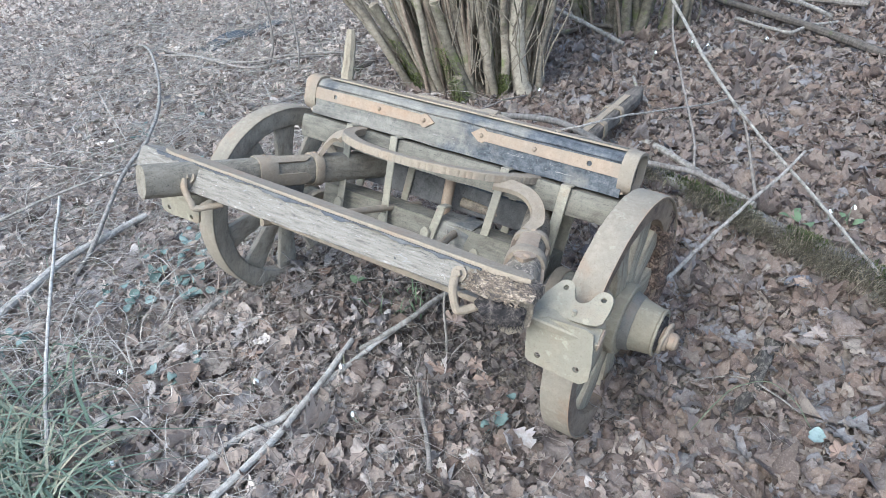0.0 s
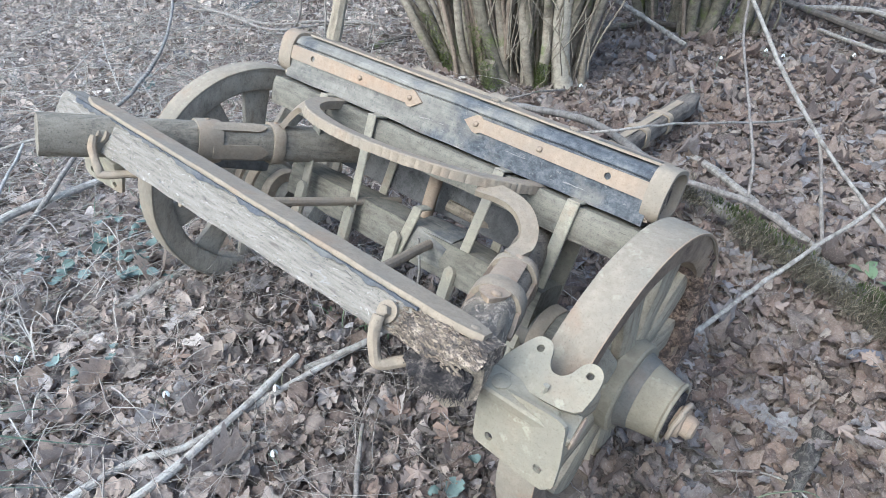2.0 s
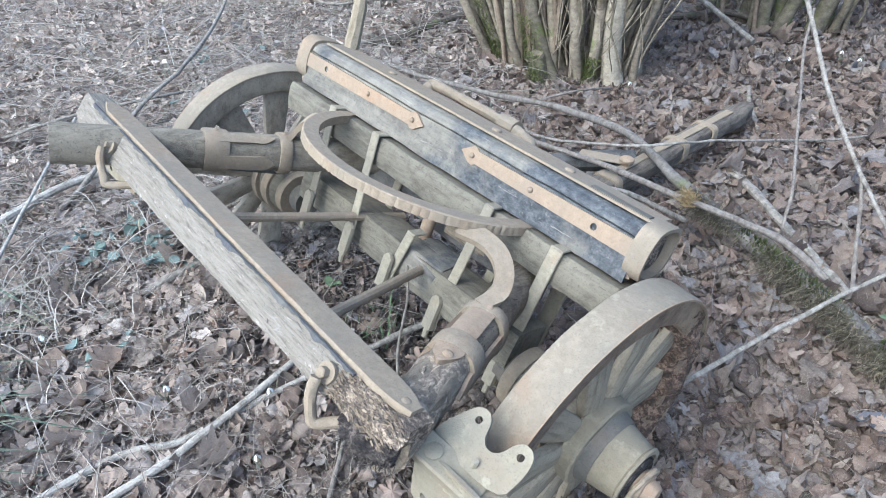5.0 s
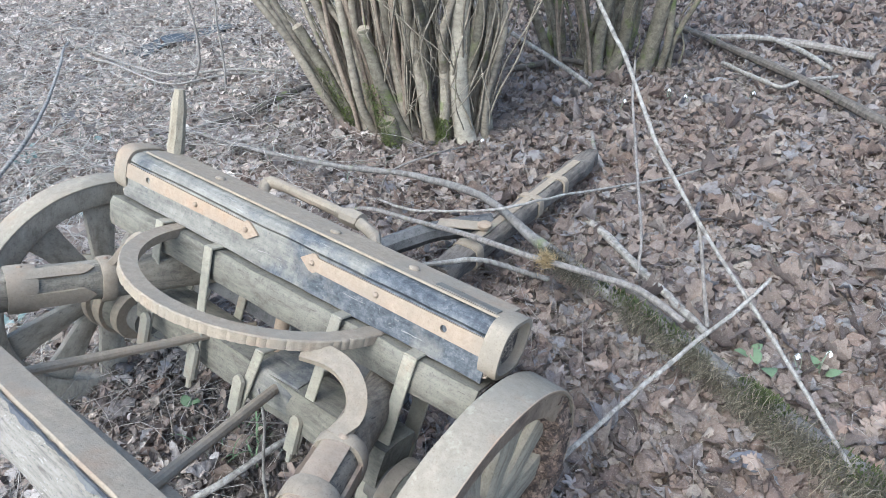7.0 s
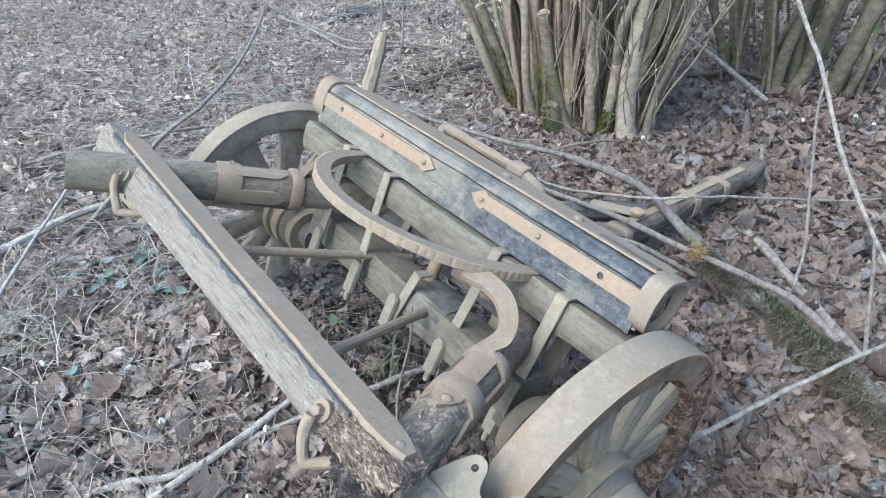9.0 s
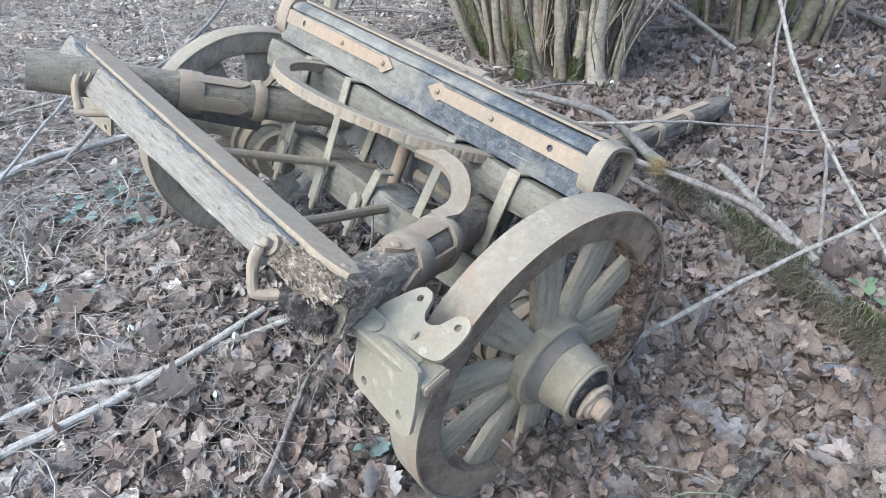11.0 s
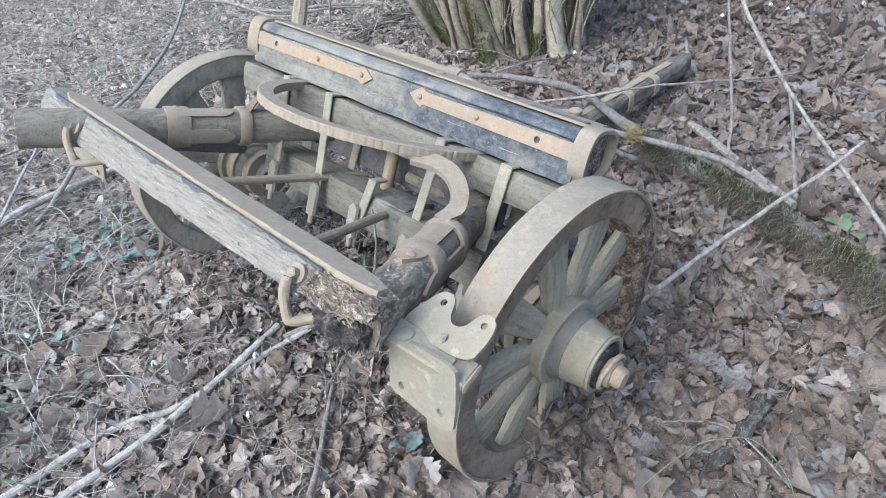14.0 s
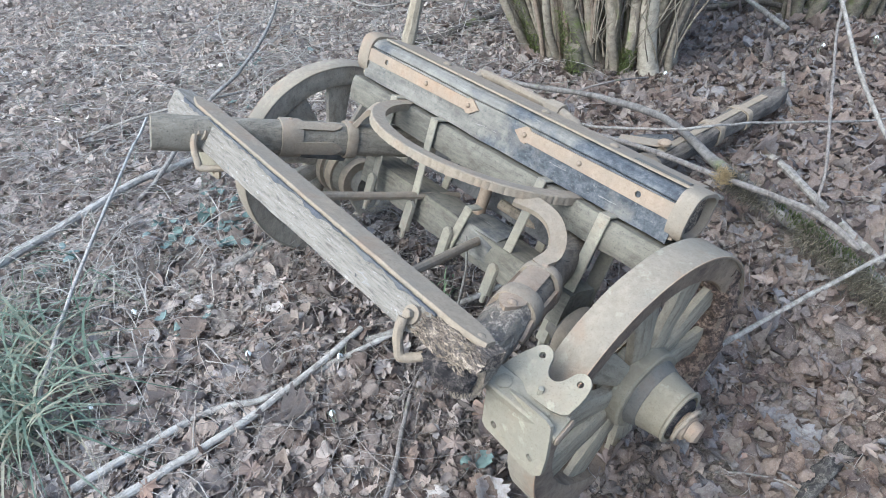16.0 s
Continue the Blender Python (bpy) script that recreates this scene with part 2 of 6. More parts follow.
TWIG = litter("dead_twigs", [(0.0, (0.264, 0.231, 0.195)), (0.35, (0.177, 0.146, 0.120)), (0.7, (0.354, 0.319, 0.274)), (1.0, (0.231, 0.213, 0.186))], (0.133, 0.116, 0.097), 0.55, 0.0)
TWIG_PALE = litter("bleached_stalks", [(0.0, (0.40, 0.37, 0.315)), (0.4, (0.30, 0.27, 0.225)), (0.7, (0.47, 0.44, 0.385)), (1.0, (0.285, 0.266, 0.233))], (0.194, 0.168, 0.140), 0.55, 0.0)
GRASS = litter("winter_grass", [(0.0, (0.12, 0.165, 0.12)), (0.4, (0.18, 0.225, 0.165)), (0.65, (0.23, 0.26, 0.185)), (0.8, (0.36, 0.32, 0.23)), (0.9, (0.30, 0.27, 0.19)), (1.0, (0.13, 0.175, 0.13))], (0.10, 0.13, 0.09), 0.0)
STRAW = litter("withered_moss_fringe", [(0.0, (0.10, 0.09, 0.06)), (0.3, (0.15, 0.13, 0.092)), (0.5, (0.07, 0.066, 0.045)), (0.7, (0.22, 0.187, 0.135)), (0.88, (0.32, 0.27, 0.195)), (1.0, (0.09, 0.092, 0.055))], (0.065, 0.058, 0.043), 0.0)
MOSS = litter("green_moss", [(0.0, (0.06, 0.075, 0.026)), (0.5, (0.095, 0.11, 0.038)), (1.0, (0.04, 0.048, 0.02))], (0.05, 0.052, 0.018), 0.0)
MOSS_BRIGHT = litter("bright_moss", [(0.0, (0.11, 0.13, 0.04)), (0.5, (0.17, 0.19, 0.06)), (1.0, (0.07, 0.085, 0.03))], (0.07, 0.075, 0.03), 0.0)
IVY = litter("ivy_leaves", [(0.0, (0.10, 0.135, 0.115)), (0.5, (0.15, 0.195, 0.175)), (1.0, (0.22, 0.27, 0.25))], (0.115, 0.155, 0.135), 0.0, 0.1)

GREEN_LEAF = litter("fresh_green_leaves", [(0.0, (0.12, 0.165, 0.09)), (1.0, (0.15, 0.195, 0.11))], (0.10, 0.135, 0.075), 0.0, 0.15)


def soil_material():
    m = Mat("leaf_mould_soil", 0.95)
    c = m.ramp(m.noise(18, 6, 0.7), [(0.3, (0.13, 0.108, 0.088)), (0.7, (0.25, 0.21, 0.172))])
    c = m.mix(m.ramp(m.noise(1.3, 4), [(0.4, 0.0), (0.7, 0.5)]), c, (0.20, 0.17, 0.135))
    m.bump(m.noise(30, 6, 0.7), 0.8, 0.02)
    return m.colour(c)


def bark(name, light, mid, dark, moss=0.0, scale=22.0, upright=0.35):
    m = Mat(name, 0.9)
    ring = m.noise(1.0, 6, 0.65, m.scaled((scale, scale, scale * upright)))
    c = m.ramp(ring, [(0.3, dark), (0.5, mid), (0.75, light)])
    c = m.mix(m.ramp(m.noise(55, 3), [(0.6, 0.0), (0.72, 0.7)]), c, light)
    if moss:
        c = m.mix(m.ramp(m.noise(6.0, 4), [(0.62 - 0.2 * moss, 0.0), (0.72 - 0.1 * moss, 0.85)]), c, (0.10, 0.12, 0.035))
    c = m.mix(m.ramp(m.noise(210, 3, 0.7), [(0.32, 0.6), (0.45, 0.0)]), c, tuple(0.6 * x for x in dark))
    m.bump(m.noise(70, 4), 0.6, 0.004)
    return m.colour(c)


SOIL = soil_material()
HAZEL = bark("hazel_bark", (0.285, 0.25, 0.19), (0.19, 0.162, 0.12), (0.105, 0.087, 0.065), 0.08, 24.0, 1.5)
HAZEL_PALE = bark("pale_hazel_bark", (0.385, 0.35, 0.275), (0.29, 0.255, 0.196), (0.175, 0.15, 0.113), 0.0, 24.0, 1.6)
# darker copy of the hazel bark, with shade among the stems in its colour
HAZEL_SHADED = bark("shaded_hazel_bark", (0.19, 0.168, 0.122), (0.118, 0.103, 0.075), (0.06, 0.052, 0.039), 0.35, 24.0, 1.3)
HAZEL_RED = bark("young_hazel_bark", (0.27, 0.215, 0.16), (0.185, 0.145, 0.107), (0.11, 0.084, 0.063), 0.0, 30.0, 1.0)
CUT = wood("cut_stem_wood", (40, 40, 40), (0.25, 0.215, 0.16), (0.19, 0.158, 0.116), (0.11, 0.088, 0.066))
BRANCH = bark("pale_branch_bark", (0.329, 0.310, 0.275), (0.203, 0.184, 0.157), (0.088, 0.077, 0.065), 0.0, 45)
GREEN_STEM = bark("green_shoot", (0.17, 0.19, 0.12), (0.12, 0.135, 0.085), (0.07, 0.08, 0.05), 0.0, 60)
BRANCH_PALE = bark("bleached_stick_bark", (0.449, 0.426, 0.379), (0.333, 0.310, 0.271), (0.186, 0.167, 0.144), 0.0, 35)
BRANCH_GREY = bark("grey_branch_bark", (0.255, 0.232, 0.205), (0.165, 0.146, 0.127), (0.085, 0.074, 0.064), 0.12, 60)
BARK_DARK = bark("dark_dead_bark", (0.15, 0.13, 0.105), (0.085, 0.073, 0.06), (0.04, 0.034, 0.03), 0.12, 40)
LOG = bark("mossy_log_bark", (0.205, 0.19, 0.172), (0.13, 0.118, 0.105), (0.065, 0.058, 0.05), 0.15, 45)
WHITE = Mat("white_petals", 0.6).m
WHITE.node_tree.nodes["Principled BSDF"].inputs["Base Color"].default_value = (0.75, 0.77, 0.74, 1)
DARK_EDGE = iron("blue_black_edge", (0.085, 0.087, 0.093), (0.036, 0.037, 0.041), (0.17, 0.16, 0.14), 0.5, 0.8)
TARP = iron("slate_blue_sheet", (0.062, 0.07, 0.078), (0.04, 0.046, 0.052), (0.075, 0.07, 0.062), 0.3, 0.9)


# ---- geometry helpers ----
rng = np.random.default_rng(7)


def wobble(p, scale, amp):
    p = Vector(p)
    return Vector(p + noise.noise_vector(p * scale) * amp)


class Geo:
    """Vertices and faces gathered for one mesh."""

    def __init__(self):
        self.v, self.f = [], []

    def loft(self, rings, caps=True, wrap=True):
        base, n = len(self.v), len(rings[0])
        for r in rings:
            self.v += [Vector(p) for p in r]
        for i in range(len(rings) - 1):
            for j in range(n if wrap else n - 1):
                k = (j + 1) % n
                self.f.append((base + i * n + j, base + i * n + k, base + (i + 1) * n + k, base + (i + 1) * n + j))
        if caps:
            self.f.append(tuple(base + j for j in reversed(range(n))))
            self.f.append(tuple(base + (len(rings) - 1) * n + j for j in range(n)))
        return self

    def tube(self, points, radii, sides=8, rough=0.0, scale=8.0, flat=1.0):
        """A round bar along the points."""
        pts = [Vector(p) for p in points]
        radii = radii if isinstance(radii, (list, tuple)) else [radii] * len(pts)
        rings, side = [], None
        for i, p in enumerate(pts):
            d = (pts[min(i + 1, len(pts) - 1)] - pts[max(i - 1, 0)]).normalized()
            if side is None:
                side = d.orthogonal().normalized()
            side = (side - d * side.dot(d)).normalized()
            up = d.cross(side)
            ring = []
            for k in range(sides):
                a = 2 * math.pi * k / sides
                q = p + (side * math.cos(a) + up * math.sin(a) * flat) * radii[i]
                ring.append(wobble(q, scale, rough) if rough else q)
            rings.append(ring)
        return self.loft(rings)

    def box(self, m, size, bevel=0.003):
        """A box with chamfered edges at the pose m."""
        x, y, z = (s / 2 for s in size)
        b = min(bevel, x * 0.9, y * 0.9, z * 0.9)
        rings = []
        for zz, inset in ((-z, b), (-z + b, 0), (z - b, 0), (z, b)):
            X, Y = x - inset, y - inset
            ring = [(X, Y - b), (X - b, Y), (-X + b, Y), (-X, Y - b), (-X, -Y + b), (-X + b, -Y), (X - b, -Y), (X, -Y + b)]
            rings.append([m @ Vector((p, q, zz)) for p, q in ring])
        return self.loft(rings)

    def bar(self, a, b, width, thick, across, bevel=0.002):
        """A flat bar from a to b; its width lies along across."""
        a, b, w = Vector(a), Vector(b), Vector(across)
        d = (b - a).normalized()
        w = (w - d * w.dot(d)).normalized()
        m = Matrix((w, d.cross(w), d)).transposed().to_4x4()
        m.translation = (a + b) / 2
        return self.box(m, (width, thick, (b - a).length), bevel)

    def turn(self, profile, m, sides=40):
        """A turned form: (along, radius) pairs about the x axis of m."""
        rings = [[m @ Vector((x, r * math.cos(2 * math.pi * k / sides), r * math.sin(2 * math.pi * k / sides))) for k in range(sides)] for x, r in profile]
        return self.loft(rings)

    def rough(self, amp, scale=12.0, where=None):
        self.v = [wobble(p, scale, amp * (where(p) if where else 1.0)) for p in self.v]
        return self

    def flaky(self, axis, amount, amp=0.004, grain=(22.0, 75.0), fine=0.5):
        """Ragged scales drawn out along an axis; amount(p) tells how far gone the wood is."""
        ax = Vector(axis).normalized()
        moved = []
        for p in self.v:
            along = ax * p.dot(ax)
            q = along * grain[0] + (p - along) * grain[1]
            k = amount(p) * amp
            step = noise.noise_vector(q) + noise.noise_vector(q * 2.7) * fine + noise.noise_vector(q * 0.4)
            moved.append(p + step * k)
        self.v = moved
        return self

    def make(self, name, mat, parent=None, label="", smooth=35):
        me = bpy.data.meshes.new(name)
        me.from_pydata([tuple(p) for p in self.v], [], self.f)
        me.materials.append(mat)
        me.shade_smooth()
        me.set_sharp_from_angle(angle=radians(smooth))
        ob = new(name, me)
        if parent:
            ob.parent = parent
        if label:
            ob["label"] = label
        return ob


def spline(points, n):
    """n points on a smooth curve through the given ones."""
    p = [Vector(q) for q in points]
    p = [2 * p[0] - p[1]] + p + [2 * p[-1] - p[-2]]
    out, spans = [], len(p) - 3
    for i in range(n):
        t = i / (n - 1) * spans
        k = min(int(t), spans - 1)
        t -= k
        a, b, c, d = p[k : k + 4]
        out.append(0.5 * (2 * b + (c - a) * t + (2 * a - 5 * b + 4 * c - d) * t * t + (3 * b - a - 3 * c + d) * t ** 3))
    return out


def sheet(name, verts, quads, mat):
    """One mesh from arrays of vertices and quads."""
    me = bpy.data.meshes.new(name)
    me.vertices.add(len(verts))
    me.vertices.foreach_set("co", np.asarray(verts, np.float32).ravel())
    quads = np.asarray(quads, np.int32)
    me.loops.add(quads.size)
    me.loops.foreach_set("vertex_index", quads.ravel())
    me.polygons.add(len(quads))
    me.polygons.foreach_set("loop_start", np.arange(0, quads.size, quads.shape[1], dtype=np.int32))
    me.update(calc_edges=True)
    me.validate()
    me.materials.append(mat)
    me.shade_smooth()
    return new(name, me)


def plate(name, outline, holes, thick, m, mat, parent, label=""):
    """A plate of a flat outline with round holes through it, laid out by m."""
    bm = bmesh.new()
    loops = [outline] + [[(x + r * math.cos(a), y + r * math.sin(a)) for a in (2 * math.pi * k / 12 for k in range(12))] for x, y, r in holes]
    edges = []
    for loop in loops:
        vs = [bm.verts.new((x, y, 0)) for x, y in loop]
        edges += [bm.edges.new((vs[i], vs[(i + 1) % len(vs)])) for i in range(len(vs))]
    bmesh.ops.triangle_fill(bm, use_beauty=True, use_dissolve=False, edges=edges)
    bmesh.ops.recalc_face_normals(bm, faces=bm.faces)
    got = bmesh.ops.extrude_face_region(bm, geom=list(bm.faces))
    for v in got["geom"]:
        if isinstance(v, bmesh.types.BMVert):
            v.co.z += thick
    bmesh.ops.recalc_face_normals(bm, faces=bm.faces)
    bm.transform(m)
    me = bpy.data.meshes.new(name)
    bm.to_mesh(me)
    bm.free()
    me.materials.append(mat)
    ob = new(name, me)
    ob.parent = parent
    if label:
        ob["label"] = label
    return ob


def rounded(outline, times=2, keep=0.22):
    """The outline with its corners cut round."""
    for _ in range(times):
        nxt = outline[1:] + outline[:1]
        outline = [(a[0] + (b[0] - a[0]) * k, a[1] + (b[1] - a[1]) * k) for a, b in zip(outline, nxt) for k in (keep, 1 - keep)]
    return outline


def frame3(o, x, y):
    """A pose at o with its x and y axes along the given ways."""
    x = Vector(x).normalized()
    y = Vector(y)
    y = (y - x * y.dot(x)).normalized()
    m = Matrix((x, y, x.cross(y))).transposed().to_4x4()
    m.translation = Vector(o)
    return m


def ground_z(x, y):
    """Height of the forest floor."""
    dip = -0.10 * math.exp(-((x - 0.42) ** 2 / 0.30 + (y - 0.02) ** 2 / 0.30))
    dip -= 0.05 * math.exp(-((x + 0.25) ** 2 / 0.35 + (y + 0.45) ** 2 / 0.30))
    rise = 0.03 * math.exp(-((x + 1.8) ** 2 / 0.6 + (y + 0.8) ** 2 / 0.5))
    rise += 0.13 * math.exp(-((x - 0.17) ** 2 / 0.035 + y ** 2 / 0.05))
    return dip + rise + 0.02 * noise.noise(Vector((x * 0.9, y * 0.9, 0.3)))


# ---- the ground ----
def build_ground():
    steps = [math.sinh(k / 60 * 4.6) / math.sinh(4.6) * 90 for k in range(-60, 61)]
    xs = [s - 0.6 for s in steps]
    ys = [s + 0.6 for s in steps]
    verts = [(x, y, ground_z(x, y) - 0.012) for y in ys for x in xs]
    n = len(xs)
    quads = [(j * n + i, j * n + i + 1, (j + 1) * n + i + 1, (j + 1) * n + i) for j in range(n - 1) for i in range(n - 1)]
    return tagged(sheet("ground", verts, quads, SOIL), "dark leaf mould soil of a winter woodland floor", "ground", kind="structure")


build_ground()

# ---- the cart: an old swivelling fore-carriage, tipped back on its axle ----
cart = new("cart_undercarriage")
cart.matrix_world = Matrix(((0.99511, -0.03823, 0.09104, -0.516), (-0.00249, 0.91199, 0.41020, -0.007), (-0.09871, -0.40842, 0.90744, 0.643), (0, 0, 0, 1)))
tagged(cart, "abandoned wooden cart undercarriage with rusty ironwork, tipped back", "cart")


def lerp(a, b, t):
    return a + (b - a) * t


def bolt(parent, at, normal, r=0.009, mat=None, high=1.0):
    """A domed rivet head."""
    m = frame3(at, normal, Vector(normal).orthogonal())
    return Geo().turn([(0, r), (0.003 * high, r), (0.006 * high, r * 0.75), (0.0075 * high, r * 0.3)], m, 12).make("rivet", mat or IRON_RUST, parent)


def profile_rings(profile, stations, shape=None):
    """Rings of a (v, w) profile along s; shape moves a point as it likes."""
    return [[shape(s, v, w) if shape else (s, v, w) for v, w in profile] for s in stations]


# bolster: the upper beam
bol_profile = [(-0.028, 0.006), (-0.028, 0.04), (-0.028, 0.08), (-0.028, 0.1075), (-0.019, 0.1085), (-0.019, 0.1115), (-0.0275, 0.1125), (-0.023, 0.124), (-0.010, 0.135), (0.02, 0.141), (0.06, 0.142), (0.088, 0.135), (0.104, 0.115), (0.105, 0.05), (0.10, 0.006), (0.03, 0.006)]


def build_bolster():
    st = [-0.60 + 1.22 * k / 40 for k in range(41)]
    g = Geo().loft(profile_rings(bol_profile, st)).rough(0.003, 9)
    body = g.make("bolster", BLUE, cart, "blue-painted wooden bolster beam, paint worn to bare wood")
    # iron end bands
    for s0, s1, tag in ((-0.640, -0.588, "dusty iron end band"), (0.606, 0.650, "rusty iron end band")):
        ring = [2 * math.pi * k / 48 for k in range(48)]
        def hoop(grow):
            pts = []
            for q in ring:
                c, z = math.cos(q), math.sin(q)
                rr = (abs(c) ** 3.2 + abs(z) ** 3.2) ** (-1 / 3.2)
                pts.append((0.036 + c * rr * (0.075 + grow), 0.082 + z * rr * (0.068 + grow)))
            return pts
        outer, inner = hoop(0.0), hoop(-0.011)
        rings = [[(s0, v, w) for v, w in inner], [(s0, v, w) for v, w in outer], [(s1 - 0.006, v, w) for v, w in outer], [(s1, lerp(v, 0.036, 0.03), lerp(w, 0.082, 0.03)) for v, w in outer], [(s1, v, w) for v, w in inner], [(s0, v, w) for v, w in inner]]
        Geo().loft(rings, caps=False).rough(0.0015, 20).make("end_band", IRON, body, tag)
    for s0 in (-0.604, 0.618):
        Geo().loft([[(s0 + e, lerp(v, 0.04, 0.10), lerp(w, 0.075, 0.08)) for v, w in bol_profile] for e in (-0.008, 0.008)]).rough(0.007, 40).make("end_grain", ROTTEN, body, "split brown end grain")
    # front straps with spear tips
    def strap(s_end, s_tip, hole, rivets):
        d = 1 if s_tip > s_end else -1
        yc = 0.084
        length = abs(s_tip - s_end)
        out = [(0, -0.021), (length - 0.055, -0.017), (length - 0.045, -0.024), (length - 0.032, -0.022), (length, 0.0), (length - 0.032, 0.022), (length - 0.045, 0.024), (length - 0.055, 0.017), (0, 0.021)]
        if d < 0:
            out = [(x, -y) for x, y in out]
        m = frame3((s_end, -0.0285, yc), (d, 0, 0), (0, 0, d))
        ob = plate("strap", out, [(abs(hole - s_end), 0.0, 0.0085)], 0.006, m, IRON_RUST, body, "orange-brown rusty iron strap with spear tip")
        for s in rivets:
            bolt(body, (s, -0.0345, yc), (0, -1, 0), 0.0075)
        return ob

    strap(-0.60, -0.055, -0.493, (-0.29, -0.098))
    strap(0.605, 0.092, 0.509, (0.131, 0.325))
    # capping plate along the top with a slot near one end
    m = frame3((0, 0.0, 0.143), (1, 0, 0), (0, 1, 0))
    out = [(-0.56, 0.0), (0.615, 0.004), (0.615, 0.10), (0.3, 0.098), (-0.1, 0.102), (-0.56, 0.098)]
    plate("top_plate", out, [(0.495, 0.040, 0.008)], 0.006, m, IRON, body, "dusty iron capping plate")
    for s in (-0.30, 0.12, 0.36):
        bolt(body, (s, 0.045, 0.149), (0, 0, 1), 0.014, IRON)
    # the slot is a dark bar on the plate; its colour stands for shade
    Geo().bar((0.44, 0.024, 0.1500), (0.60, 0.022, 0.1500), 0.026, 0.003, (0, 1, 0)).make("slot", IRON_DARK, body, "dark bar standing for the shade inside the slot")
    # stake standing in the far end
    g = Geo().tube(spline([(-0.545, 0.085, 0.10), (-0.548, 0.083, 0.22), (-0.556, 0.079, 0.335)], 8), [0.024, 0.024, 0.024, 0.023, 0.022, 0.021, 0.019, 0.015], 8, 0.004, 25)
    g.make("stake", WOOD_Z, cart, "short weathered wooden stake")
    # bent rail behind the bolster
    g = Geo().tube(spline([(-0.23, 0.15, 0.06), (-0.30, 0.215, 0.12), (-0.27, 0.235, 0.135), (-0.05, 0.245, 0.13), (0.02, 0.245, 0.13), (0.12, 0.205, 0.125), (0.19, 0.13, 0.12)], 22), 0.017, 10, 0.004, 18)
    g.make("rail", IRON, cart, "bent dusty iron rail")
    Geo().tube([(-0.01, 0.247, 0.13), (0.05, 0.240, 0.13)], 0.026, 10, 0.004, 30).make("rail_collar", IRON, cart, "knotted collar on the rail")


build_bolster()


# bed under the bolster, and the axle
def build_bed_and_axle():
    prof = [(-0.045, -0.088), (-0.052, -0.06), (-0.052, -0.02), (-0.045, -0.004), (0.02, -0.002), (0.085, -0.004), (0.09, -0.03), (0.09, -0.09), (0.02, -0.092)]
    st = [-0.62 + 1.25 * k / 36 for k in range(37)]
    Geo().loft(profile_rings(prof, st)).rough(0.004, 10).make("axle_bed", WOOD_GREEN, cart, "weathered greenish wooden bed beam")
    Geo().loft([[(0.630 + e, lerp(v, 0.02, 0.06), lerp(w, -0.045, 0.06)) for v, w in prof] for e in (-0.01, 0.006)]).rough(0.002, 60).make("end_grain", ROT_BLACK, cart, "dark split end grain of the bed")
    prof = [(-0.055, -0.335), (-0.058, -0.29), (-0.055, -0.235), (0.0, -0.228), (0.065, -0.235), (0.07, -0.30), (0.06, -0.345), (0.0, -0.348)]

    def bend(s, v, w):
        k = (s - 0.05) / 0.7
        return (s, v - 0.055 * k, w + 0.018 * k)

    st = [-0.50 + 0.98 * k / 30 for k in range(31)]
    axle = Geo().loft(profile_rings(prof, st, bend)).rough(0.004, 8).make("axle", WOOD_GREEN, cart, "grey-green wooden axle beam")
    # saddle round the king pin
    prof = [(-0.065, -0.31), (-0.066, -0.25), (-0.055, -0.228), (0.02, -0.212), (0.07, -0.22), (0.075, -0.31)]
    Geo().loft(profile_rings(prof, [0.045, 0.05, 0.10, 0.15, 0.17, 0.185])).rough(0.003, 14).make("saddle_block", BLUE, cart, "dark blue worn saddle block")
    g = Geo().turn([(-0.24, 0.020), (-0.09, 0.020), (-0.085, 0.026), (-0.075, 0.026), (-0.07, 0.02), (0.0, 0.02)], frame3((0.012, 0.045, 0.0), (0, 0, 1), (0, 1, 0)), 18)
    g.make("king_pin", IRON_RUST, cart, "rust-red iron king pin")
    # back of the gap: an added plain board, its dark colour standing for shade
    Geo().bar((-0.45, 0.13, -0.17), (0.40, 0.10, -0.17), 0.10, 0.03, (0, 0, 1)).rough(0.003).make("gap_backing", WOOD_DARK, cart, "added dark backing board standing for shade behind the axle")
    # round bar lying behind the pin
    Geo().tube(spline([(0.05, 0.09, -0.18), (0.2, 0.11, -0.19), (0.36, 0.14, -0.21)], 8), 0.018, 10, 0.002).make("cross_bar", WOOD_Y, cart, "short round grey bar")


build_bed_and_axle()


